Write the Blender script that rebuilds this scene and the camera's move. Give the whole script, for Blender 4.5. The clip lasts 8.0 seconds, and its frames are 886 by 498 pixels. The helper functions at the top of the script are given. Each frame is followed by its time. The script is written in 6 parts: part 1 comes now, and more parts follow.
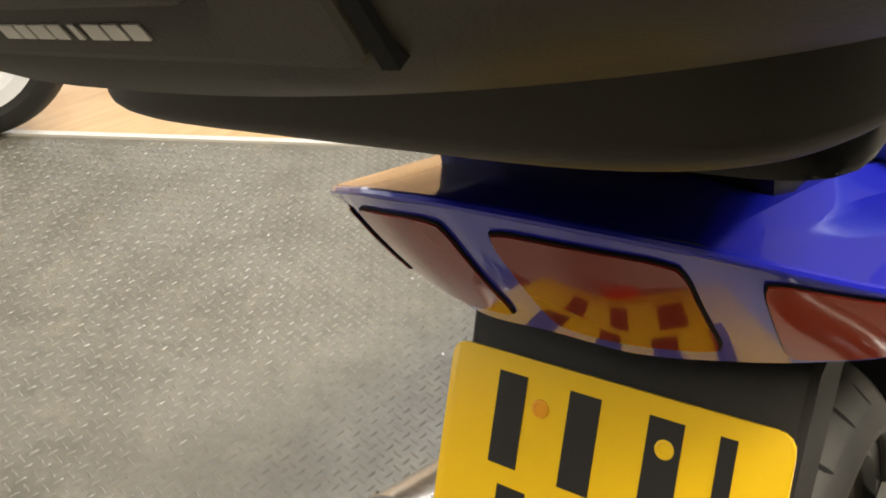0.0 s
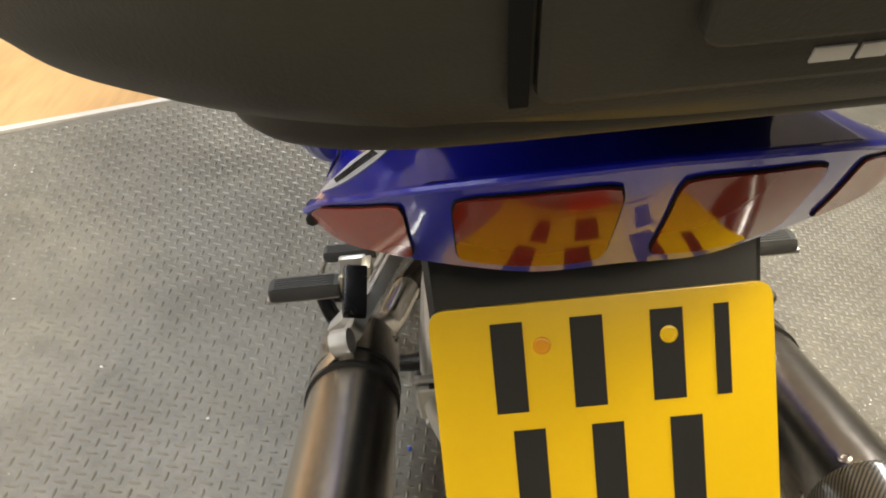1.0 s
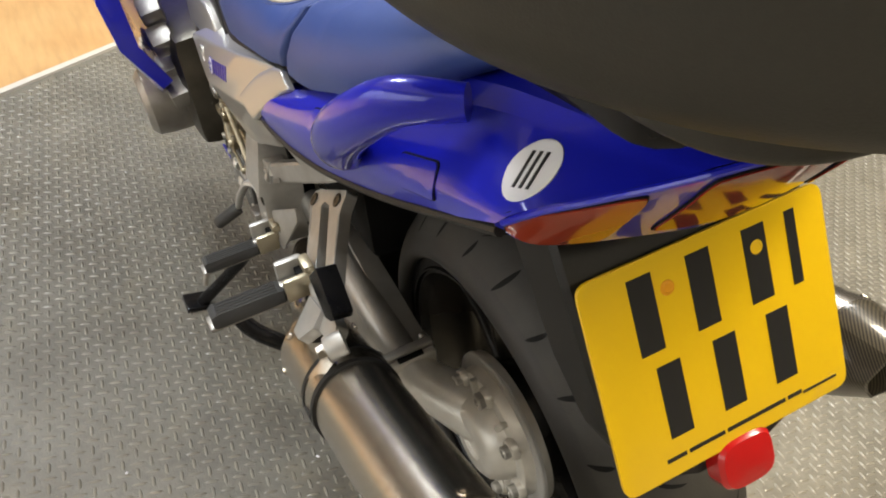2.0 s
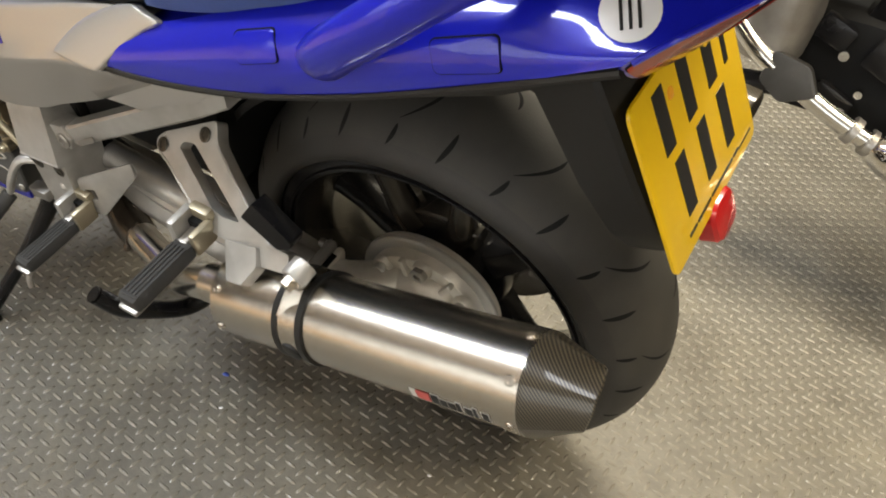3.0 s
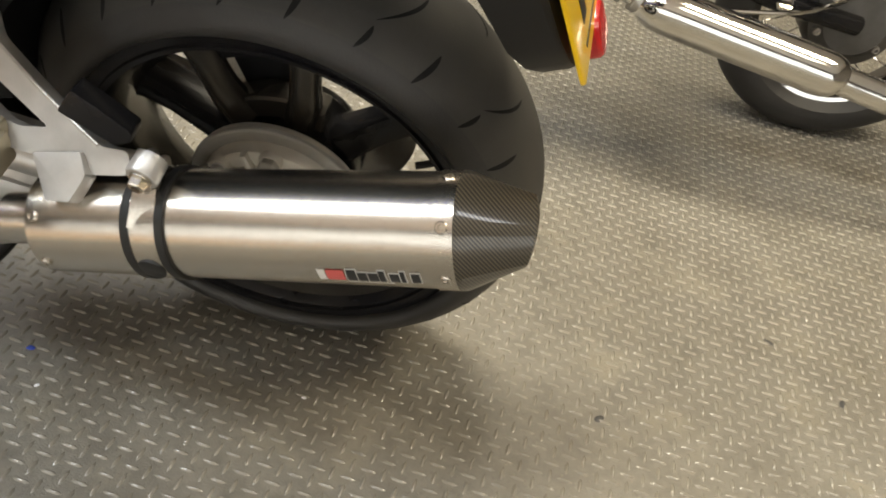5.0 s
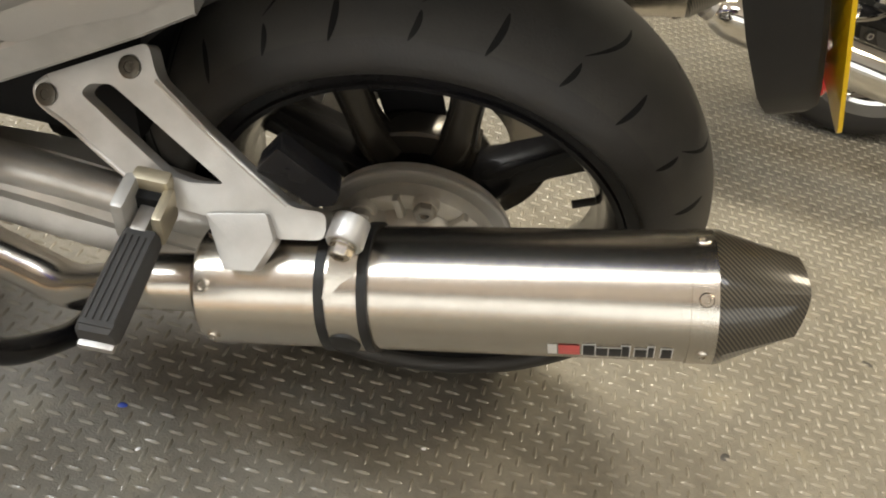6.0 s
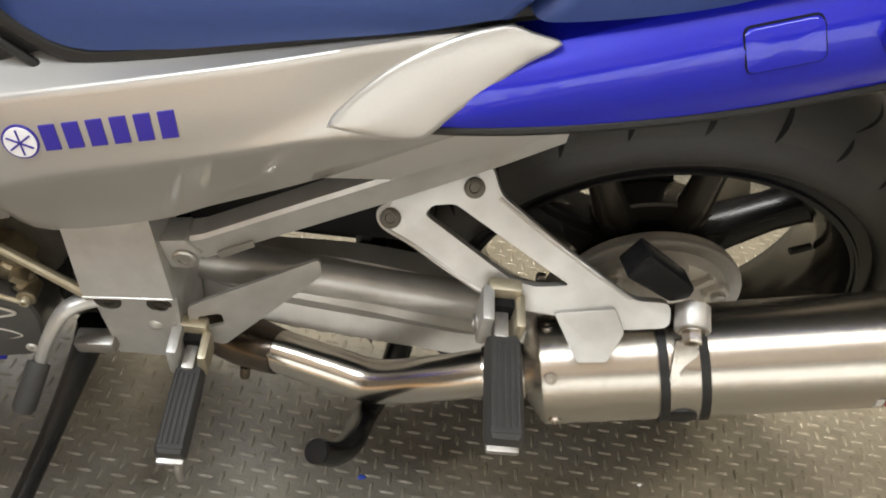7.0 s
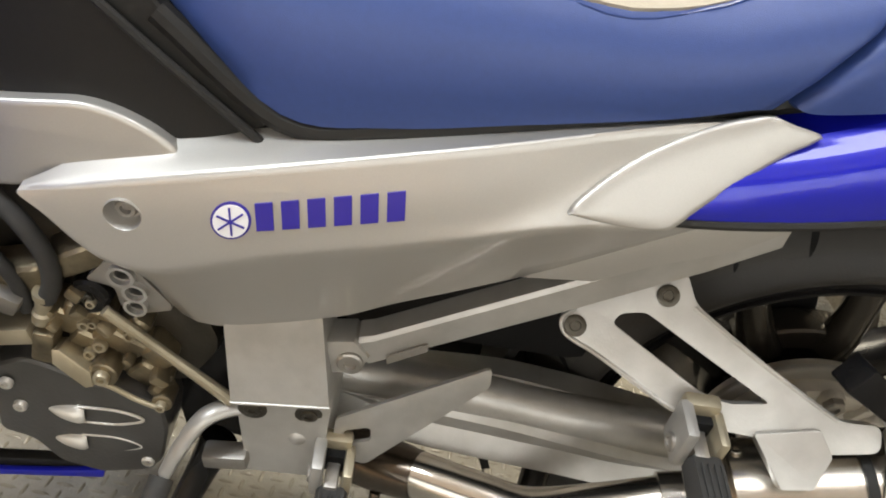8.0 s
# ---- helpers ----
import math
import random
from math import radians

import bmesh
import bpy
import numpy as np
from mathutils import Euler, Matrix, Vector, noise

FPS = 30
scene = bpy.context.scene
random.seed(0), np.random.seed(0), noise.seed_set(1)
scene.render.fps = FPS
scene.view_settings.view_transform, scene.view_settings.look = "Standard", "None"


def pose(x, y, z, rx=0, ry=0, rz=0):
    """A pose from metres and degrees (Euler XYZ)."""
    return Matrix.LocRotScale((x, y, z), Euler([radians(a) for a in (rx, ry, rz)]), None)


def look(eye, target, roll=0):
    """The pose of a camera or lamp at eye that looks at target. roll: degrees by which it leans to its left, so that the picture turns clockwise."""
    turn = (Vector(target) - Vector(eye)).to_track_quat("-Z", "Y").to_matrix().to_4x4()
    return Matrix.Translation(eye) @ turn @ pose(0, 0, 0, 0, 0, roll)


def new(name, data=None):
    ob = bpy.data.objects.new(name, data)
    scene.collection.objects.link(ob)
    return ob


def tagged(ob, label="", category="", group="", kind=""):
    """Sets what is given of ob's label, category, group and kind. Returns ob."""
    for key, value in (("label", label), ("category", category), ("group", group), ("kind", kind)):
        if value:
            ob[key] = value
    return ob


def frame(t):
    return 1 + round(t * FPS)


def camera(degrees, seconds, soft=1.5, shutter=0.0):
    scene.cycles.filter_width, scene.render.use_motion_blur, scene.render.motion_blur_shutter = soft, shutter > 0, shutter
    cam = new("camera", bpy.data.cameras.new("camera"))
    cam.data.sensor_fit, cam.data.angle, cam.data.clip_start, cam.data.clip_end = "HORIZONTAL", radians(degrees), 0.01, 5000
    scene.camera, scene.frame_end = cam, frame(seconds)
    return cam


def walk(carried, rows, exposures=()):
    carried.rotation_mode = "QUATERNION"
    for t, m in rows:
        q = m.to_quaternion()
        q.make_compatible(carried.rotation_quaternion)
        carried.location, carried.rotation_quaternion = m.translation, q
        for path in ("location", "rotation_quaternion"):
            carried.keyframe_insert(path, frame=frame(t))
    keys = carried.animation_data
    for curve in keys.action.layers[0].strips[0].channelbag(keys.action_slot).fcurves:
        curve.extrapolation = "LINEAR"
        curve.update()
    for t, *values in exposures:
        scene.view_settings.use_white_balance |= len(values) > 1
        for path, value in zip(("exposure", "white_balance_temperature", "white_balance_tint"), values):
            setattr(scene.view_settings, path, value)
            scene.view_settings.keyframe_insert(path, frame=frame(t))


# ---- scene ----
cam = camera(57.2, 8.0, soft=1.9)

PATH = [
    (0, (0.703, -0.092, 1.082), (-0.657, -1.016, -0.057), 5.4),
    (0.5, (0.724, -0.218, 1.048), (-0.864, -0.545, -0.123), 10.9),
    (1, (0.756, -0.378, 1.047), (-0.886, -0.118, -0.064), 12.2),
    (1.5, (0.768, -0.509, 1.052), (-0.793, 0.124, -0.027), 11.5),
    (1.7, (0.747, -0.561, 1.045), (-0.762, 0.174, -0.042), 11.1),
    (2.8, (0.495, -0.845, 1.023), (-0.338, 0.526, -0.172), 9.6),
    (3, (0.478, -0.886, 1.002), (-0.19, 0.554, -0.214), 9.0),
    (3.5, (0.429, -0.945, 0.943), (0.064, 0.555, -0.329), 6.8),
    (4, (0.408, -0.926, 0.888), (0.243, 0.615, -0.376), 8.6),
    (4.2, (0.402, -0.925, 0.874), (0.289, 0.631, -0.378), 9.8),
    (5.3, (0.309, -0.907, 0.853), (0.291, 0.688, -0.353), 12.9),
    (5.5, (0.265, -0.878, 0.844), (0.286, 0.72, -0.36), 13.5),
    (6, (0.12, -0.845, 0.821), (0.201, 0.741, -0.395), 13.8),
    (6.5, (-0.028, -0.83, 0.843), (0.073, 0.747, -0.382), 11.3),
    (7, (-0.199, -0.861, 0.87), (-0.027, 0.727, -0.334), 10.0),
    (7.5, (-0.314, -0.889, 0.874), (-0.119, 0.767, -0.23), 10.3),
    (8, (-0.358, -0.85, 0.789), (-0.186, 0.938, -0.091), 11.6),
]
EXPOSURES = [(0.0, 0.0), (8.0, 0.0)]
walk(cam, [(t, look(eye, target, roll)) for t, eye, target, roll in PATH], EXPOSURES)

# ---- light: shop ceiling panels and a cool shop window ----
world = bpy.data.worlds.new("world")
scene.world = world
world.use_nodes = True
world.node_tree.nodes["Background"].inputs[0].default_value = (0.75, 0.85, 1.0, 1)
world.node_tree.nodes["Background"].inputs[1].default_value = 0.25


def area_lamp(name, m, sx, sy, watts, colour):
    lamp = bpy.data.lights.new(name, "AREA")
    lamp.shape, lamp.size, lamp.size_y, lamp.energy, lamp.color = "RECTANGLE", sx, sy, watts, colour
    ob = new(name, lamp)
    ob.matrix_world = m
    return ob


CEIL = 2.9
PANELS = [(-1.8, -1.2), (-1.8, 1.3), (0.2, -1.2), (-0.1, 1.0), (2.2, -1.3), (2.2, 0.1)]
POWER = [76, 64, 24, 114, 16, 72]
TINT = [(0.88, 0.95, 1.0), (0.98, 0.98, 0.96), (0.95, 0.97, 1.0), (1.0, 0.9, 0.71), (1.0, 0.91, 0.75), (1.0, 0.87, 0.65)]
for (px, py), watts, tint in zip(PANELS, POWER, TINT):
    area_lamp("panel_light", pose(px, py, CEIL - 0.06), 1.2, 0.6, watts, tint)
area_lamp("window_light", look((0.2, -5.12, 1.1), (0.2, 0, 1.1)), 9.0, 2.0, 124, (1.0, 0.965, 0.9))


# ---- materials ----
def mat(name, base, rough=0.5, metal=0.0, coat=0.0, vary=0.08, scale=30.0, bump=0.0, bump_scale=200.0, rough_vary=0.08, spec=0.5,
        stretch=(1, 1, 1), dirt=None, dirt_scale=4.0, dirt_amount=0.3, transmission=0.0):
    m = bpy.data.materials.new(name)
    m.use_nodes = True
    nt = m.node_tree
    n, l = nt.nodes, nt.links
    bsdf = n["Principled BSDF"]
    bsdf.inputs["Metallic"].default_value = metal
    bsdf.inputs["Coat Weight"].default_value = coat
    bsdf.inputs["Coat Roughness"].default_value = 0.04
    bsdf.inputs["Specular IOR Level"].default_value = spec
    bsdf.inputs["Transmission Weight"].default_value = transmission
    tc = n.new("ShaderNodeTexCoord")
    mp = n.new("ShaderNodeMapping")
    mp.inputs["Scale"].default_value = stretch
    l.new(tc.outputs["Object"], mp.inputs["Vector"])
    fine = n.new("ShaderNodeTexNoise")
    fine.inputs["Scale"].default_value, fine.inputs["Detail"].default_value = scale, 6
    l.new(mp.outputs[0], fine.inputs["Vector"])
    dark = [c * (1 - vary) for c in base]
    light = [min(1, c * (1 + vary)) for c in base]
    mix = n.new("ShaderNodeMix")
    mix.data_type = "RGBA"
    mix.inputs[6].default_value, mix.inputs[7].default_value = (*dark, 1), (*light, 1)
    l.new(fine.outputs[0], mix.inputs[0])
    colour = mix.outputs[2]
    wide = n.new("ShaderNodeTexNoise")
    wide.inputs["Scale"].default_value, wide.inputs["Detail"].default_value = dirt_scale, 8
    l.new(tc.outputs["Object"], wide.inputs["Vector"])
    if dirt:
        ramp = n.new("ShaderNodeValToRGB")
        ramp.color_ramp.elements[0].position, ramp.color_ramp.elements[1].position = 0.42, 0.72
        ramp.color_ramp.elements[1].color = (dirt_amount,) * 3 + (1,)
        l.new(wide.outputs[0], ramp.inputs[0])
        mix2 = n.new("ShaderNodeMix")
        mix2.data_type = "RGBA"
        mix2.inputs[7].default_value = (*dirt, 1)
        l.new(ramp.outputs[0], mix2.inputs[0])
        l.new(colour, mix2.inputs[6])
        colour = mix2.outputs[2]
    l.new(colour, bsdf.inputs["Base Color"])
    mr = n.new("ShaderNodeMapRange")
    mr.inputs[3].default_value, mr.inputs[4].default_value = max(0.02, rough - rough_vary), min(1, rough + rough_vary)
    l.new(wide.outputs[0], mr.inputs[0])
    l.new(mr.outputs[0], bsdf.inputs["Roughness"])
    if bump:
        bt = n.new("ShaderNodeTexNoise")
        bt.inputs["Scale"].default_value, bt.inputs["Detail"].default_value = bump_scale, 4
        l.new(mp.outputs[0], bt.inputs["Vector"])
        bp = n.new("ShaderNodeBump")
        bp.inputs["Strength"].default_value, bp.inputs["Distance"].default_value = bump, 0.002
        l.new(bt.outputs[0], bp.inputs["Height"])
        l.new(bp.outputs[0], bsdf.inputs["Normal"])
    return m


M_BLUE = mat("blue_paint", (0.009, 0.013, 0.43), 0.3, 0.1, coat=1.0, spec=0.25, vary=0.15, scale=900, rough_vary=0.03)
M_BLUE.node_tree.nodes["Principled BSDF"].inputs["Coat IOR"].default_value = 1.5
M_SILVER = mat("silver_paint", (0.47, 0.455, 0.425), 0.38, 0.6, coat=0.5, vary=0.06, scale=900, rough_vary=0.04)
M_CAST = mat("drive_casting", (0.68, 0.66, 0.61), 0.36, 0.45, vary=0.14, scale=60, bump=0.14, bump_scale=500, dirt=(0.2, 0.175, 0.135), dirt_amount=0.3, dirt_scale=14)
M_RING = mat("matt_grey_casting", (0.42, 0.415, 0.4), 0.55, 0.2, vary=0.1, scale=60, bump=0.1, bump_scale=500)
M_GOLD = mat("brassy_casting", (0.48, 0.425, 0.31), 0.4, 0.7, vary=0.15, scale=50, dirt=(0.2, 0.15, 0.08), dirt_amount=0.4, dirt_scale=20)
M_HEAT = mat("heat_stained_steel", (0.15, 0.125, 0.1), 0.25, 0.95, vary=0.3, scale=30, dirt=(0.05, 0.035, 0.03), dirt_amount=0.6, dirt_scale=18)
M_PIPE = mat("satin_steel_pipe", (0.62, 0.58, 0.52), 0.2, 1.0, vary=0.1, scale=30)
M_ALU = mat("cast_aluminium", (0.5, 0.49, 0.465), 0.39, 0.6, vary=0.12, scale=60, bump=0.08, bump_scale=500, dirt=(0.2, 0.175, 0.14), dirt_amount=0.38, dirt_scale=16)
M_ALU_RAW = mat("raw_aluminium", (0.42, 0.4, 0.37), 0.4, 0.85, vary=0.15, scale=40, bump=0.2, bump_scale=300, dirt=(0.1, 0.08, 0.06), dirt_amount=0.5, dirt_scale=14)
M_STEEL = mat("brushed_steel", (0.58, 0.54, 0.48), 0.24, 1.0, vary=0.08, scale=25, stretch=(30, 1, 1), bump=0.12, bump_scale=60, rough_vary=0.05)
M_CHROME = mat("chrome", (0.72, 0.7, 0.66), 0.09, 1.0, vary=0.05, rough_vary=0.04)
M_CASE = mat("case_plastic", (0.03, 0.0275, 0.021), 0.52, 0, spec=0.35, vary=0.12, scale=300, bump=0.12, bump_scale=900)
M_BLACK = mat("black_plastic", (0.014, 0.0135, 0.0125), 0.5, 0, spec=0.3, vary=0.15, scale=300, bump=0.12, bump_scale=900)
M_SATIN = mat("satin_black_metal", (0.006, 0.006, 0.007), 0.22, 0.0, spec=0.25, vary=0.2, scale=80, dirt=(0.03, 0.027, 0.022), dirt_amount=0.3, dirt_scale=9)
M_RUBBER = mat("tyre_rubber", (0.017, 0.016, 0.0145), 0.58, 0, vary=0.22, scale=40, bump=0.15, bump_scale=400, dirt=(0.05, 0.044, 0.034), dirt_amount=0.45, dirt_scale=7)
M_TREAD = mat("dusty_tread", (0.026, 0.0245, 0.021), 0.66, 0, vary=0.2, scale=40, bump=0.15, bump_scale=400, dirt=(0.06, 0.053, 0.041), dirt_amount=0.5, dirt_scale=7)
M_PEG = mat("peg_rubber", (0.035, 0.034, 0.032), 0.7, 0, vary=0.2, bump=0.2)
M_SEAT = mat("navy_vinyl", (0.03, 0.06, 0.21), 0.45, 0, vary=0.1, scale=200, bump=0.12, bump_scale=1400)
M_PLATE = mat("plate_yellow", (0.72, 0.46, 0.004), 0.32, 0, coat=0.4, vary=0.03, scale=15)
M_CAP = mat("orange_cap", (0.7, 0.3, 0.012), 0.35)
M_INK = mat("plate_black", (0.012, 0.012, 0.012), 0.45)
M_LENS = mat("red_lens", (0.2, 0.012, 0.005), 0.1, 0, coat=0.22, spec=0.25, vary=0.15, scale=8, rough_vary=0.03)
M_AMBER = mat("amber_lens", (0.3, 0.035, 0.014), 0.12, 0, coat=0.35, spec=0.35, vary=0.12, scale=10, rough_vary=0.03)
M_RED = mat("red_reflector", (0.42, 0.008, 0.008), 0.25, 0, coat=0.6)
M_CARBON = mat("carbon_weave", (0.03, 0.028, 0.026), 0.3, 0.0, coat=0.55, spec=0.3, vary=0.5, scale=4)
nt = M_CARBON.node_tree
wv = nt.nodes.new("ShaderNodeTexWave")
wv.inputs["Scale"].default_value, wv.inputs["Distortion"].default_value = 135, 0.5
wv.bands_direction = "DIAGONAL"
rmp = nt.nodes.new("ShaderNodeValToRGB")
rmp.color_ramp.elements[0].color, rmp.color_ramp.elements[1].color = (0.006, 0.0055, 0.005, 1), (0.085, 0.072, 0.05, 1)
tcn = nt.nodes.new("ShaderNodeTexCoord")
nt.links.new(tcn.outputs["Object"], wv.inputs["Vector"])
nt.links.new(wv.outputs[0], rmp.inputs[0])
nt.links.new(rmp.outputs[0], nt.nodes["Principled BSDF"].inputs["Base Color"])
M_FLOOR = mat("rubber_checker_floor", (0.175, 0.163, 0.136), 0.36, 0, vary=0.3, scale=70, bump=0.5, bump_scale=380, dirt=(0.1, 0.088, 0.066), dirt_amount=0.55, dirt_scale=5.0, rough_vary=0.14)


def scuffed(m, light, dark):
    """Adds trodden-in grime and pale scuffs of hand size to a floor material."""
    nt = m.node_tree
    n, l = nt.nodes, nt.links
    bsdf = n["Principled BSDF"]
    colour = bsdf.inputs["Base Color"].links[0].from_socket
    tc = n.new("ShaderNodeTexCoord")
    for tone, scale, lo, hi, amount in ((dark, 17.0, 0.52, 0.72, 0.6), (light, 9.0, 0.55, 0.75, 0.5), (dark, 130.0, 0.6, 0.7, 0.5), (light, 210.0, 0.64, 0.72, 0.6)):
        noise = n.new("ShaderNodeTexNoise")
        noise.inputs["Scale"].default_value, noise.inputs["Detail"].default_value, noise.inputs["Distortion"].default_value = scale, 5, 0.6
        l.new(tc.outputs["Object"], noise.inputs["Vector"])
        ramp = n.new("ShaderNodeMapRange")
        ramp.inputs[1].default_value, ramp.inputs[2].default_value, ramp.inputs[4].default_value = lo, hi, amount
        l.new(noise.outputs[0], ramp.inputs[0])
        mix = n.new("ShaderNodeMix")
        mix.data_type = "RGBA"
        mix.inputs[7].default_value = (*tone, 1)
        l.new(ramp.outputs[0], mix.inputs[0])
        l.new(colour, mix.inputs[6])
        colour = mix.outputs[2]
    l.new(colour, bsdf.inputs["Base Color"])


scuffed(M_FLOOR, (0.25, 0.225, 0.165), (0.1, 0.092, 0.075))
M_WOOD = mat("oak_laminate", (0.54, 0.335, 0.15), 0.4, 0, vary=0.28, scale=6, stretch=(1, 8, 1), bump=0.05, dirt=(0.38, 0.18, 0.06), dirt_amount=0.5, dirt_scale=3)
M_STRIP = mat("edge_strip", (0.66, 0.62, 0.56), 0.4, 0.2, vary=0.1)
M_WHITE = mat("white_sticker", (0.8, 0.8, 0.82), 0.35)
M_DECAL = mat("blue_decal", (0.03, 0.02, 0.28), 0.3)
M_WALL = mat("shop_wall", (0.16, 0.145, 0.125), 0.85, vary=0.05, scale=3)
M_CEIL = mat("shop_ceiling", (0.82, 0.8, 0.76), 0.9, vary=0.04, scale=3)
# black gloss of the wheel, lightened to bronze where light falls on it
M_WEB = mat("web_lit_black", (0.055, 0.05, 0.042), 0.2, 0.55, vary=0.2, scale=30)
M_CRANK = mat("crankcase_paint", (0.085, 0.082, 0.078), 0.3, 0.35, coat=0.25, vary=0.25, scale=25, bump=0.15, bump_scale=300, dirt=(0.04, 0.033, 0.022), dirt_amount=0.5, dirt_scale=10)
M_ENGINE = mat("engine_case", (0.1, 0.09, 0.072), 0.3, 0.8, vary=0.25, scale=30, bump=0.2, bump_scale=300, dirt=(0.03, 0.026, 0.02), dirt_amount=0.6, dirt_scale=14)
M_DRUM = mat("dull_drum", (0.075, 0.072, 0.066), 0.42, 0.5, vary=0.2, scale=40, bump=0.2, bump_scale=300, dirt=(0.03, 0.028, 0.024), dirt_amount=0.5, dirt_scale=18)
M_BRONZE = mat("grimy_bronze", (0.32, 0.265, 0.175), 0.32, 0.8, vary=0.35, scale=40, bump=0.3, bump_scale=200, dirt=(0.03, 0.024, 0.016), dirt_amount=0.8, dirt_scale=25)
M_INSERT = mat("seat_insert_grey", (0.3, 0.27, 0.22), 0.6, vary=0.1, scale=200, bump=0.3, bump_scale=1400)
M_PINK = mat("faded_red_print", (0.5, 0.09, 0.08), 0.4)
M_GREYTEXT = mat("grey_print", (0.55, 0.53, 0.5), 0.5)
# near-black that paints shade into gaps, grooves and hollows; also on a gearbox
M_RECESS_BLACK = mat("recess_shade_black", (0.008, 0.008, 0.008), 0.8, spec=0.15)
# worn studs; base paler than the floor also stands in for their highlights
M_STUD = mat("worn_glint_stud", (0.21, 0.195, 0.16), 0.2, 0, vary=0.2, scale=60, bump=0.2, bump_scale=420, dirt=(0.12, 0.105, 0.08), dirt_amount=0.5, dirt_scale=5.0)


# ---- mesh helpers ----
def part(name, bm, material, parent=None, label="", smooth=True, angle=35):
    me = bpy.data.meshes.new(name)
    bmesh.ops.recalc_face_normals(bm, faces=bm.faces)
    if smooth:
        lim = radians(angle)
        for e in bm.edges:
            e.smooth = len(e.link_faces) == 2 and e.calc_face_angle(0) < lim
        for f in bm.faces:
            f.smooth = True
    bm.to_mesh(me)
    bm.free()
    me.materials.append(material)
    ob = new(name, me)
    if parent:
        ob.parent = parent
    if label:
        tagged(ob, label)
    return ob


def mirror(ob, label=""):
    """The same part on the other side of the motorcycle."""
    b2 = bmesh.new()
    b2.from_mesh(ob.data)
    for v in b2.verts:
        v.co.y = -v.co.y
    bmesh.ops.reverse_faces(b2, faces=b2.faces)
    return part(ob.name.split(".")[0], b2, ob.data.materials[0], moto, label)


def catmull(pts, sub):
    """A smooth line through the points."""
    pts = [Vector(p) for p in pts]
    if len(pts) < 3 or sub < 2:
        return pts
    out = []
    for i in range(len(pts) - 1):
        p0 = pts[i - 1] if i else 2 * pts[0] - pts[1]
        p1, p2 = pts[i], pts[i + 1]
        p3 = pts[i + 2] if i + 2 < len(pts) else 2 * pts[-1] - pts[-2]
        for k in range(sub):
            t = k / sub
            out.append(0.5 * (2 * p1 + (p2 - p0) * t + (2 * p0 - 5 * p1 + 4 * p2 - p3) * t * t + (3 * p1 - p0 - 3 * p2 + p3) * t ** 3))
    return out + [pts[-1]]


def loft(rings, closed=True, caps=True, bm=None):
    bm = bm or bmesh.new()
    vs = [[bm.verts.new(p) for p in r] for r in rings]
    n = len(vs[0])
    for a, b in zip(vs, vs[1:]):
        for i in range(n if closed else n - 1):
            j = (i + 1) % n
            bm.faces.new((a[i], a[j], b[j], b[i]))
    if caps and closed:
        bm.faces.new(vs[0][::-1])
        bm.faces.new(vs[-1])
    return bm


def tube(path, radius, seg=16, sub=6, bm=None, flat=1.0):
    """A round bar along a smooth line; radius may be one number or one for each given point. flat squeezes it in z."""
    line = catmull(path, sub)
    k = len(line)
    if isinstance(radius, (list, tuple)):
        rad = [r.x for r in catmull([(r, 0, 0) for r in radius], sub)]
    else:
        rad = [radius] * k
    rings, side = [], None
    for i, p in enumerate(line):
        d = (line[min(i + 1, k - 1)] - line[max(i - 1, 0)]).normalized()
        if side is None:
            side = d.cross(Vector((0, 0, 1)) if abs(d.z) < 0.9 else Vector((0, 1, 0))).normalized()
        side = (side - d * side.dot(d)).normalized()
        up = side.cross(d)
        rings.append([p + rad[i] * (math.cos(a) * side + flat * math.sin(a) * up) for a in (2 * math.pi * j / seg for j in range(seg))])
    return loft(rings, bm=bm)


def lathe(profile, origin, axis, seg=48, bm=None):
    """Turns (along, radius) pairs about an axis through the origin."""
    q = Vector(axis).normalized().to_track_quat("Z", "Y")
    o = Vector(origin)
    rings = [[o + q @ Vector((r * math.cos(a), r * math.sin(a), h)) for a in (2 * math.pi * j / seg for j in range(seg))] for h, r in profile]
    return loft(rings, bm=bm)


def torus_lathe(profile, origin, axis, seg=96, bm=None):
    """Turns a closed (along, radius) outline about an axis."""
    bm = bm or bmesh.new()
    q = Vector(axis).normalized().to_track_quat("Z", "Y")
    o = Vector(origin)
    vs = [[bm.verts.new(o + q @ Vector((r * math.cos(a), r * math.sin(a), h))) for h, r in profile] for a in (2 * math.pi * j / seg for j in range(seg))]
    m = len(profile)
    for j in range(seg):
        a, b = vs[j], vs[(j + 1) % seg]
        for i in range(m):
            bm.faces.new((a[i], a[(i + 1) % m], b[(i + 1) % m], b[i]))
    return bm


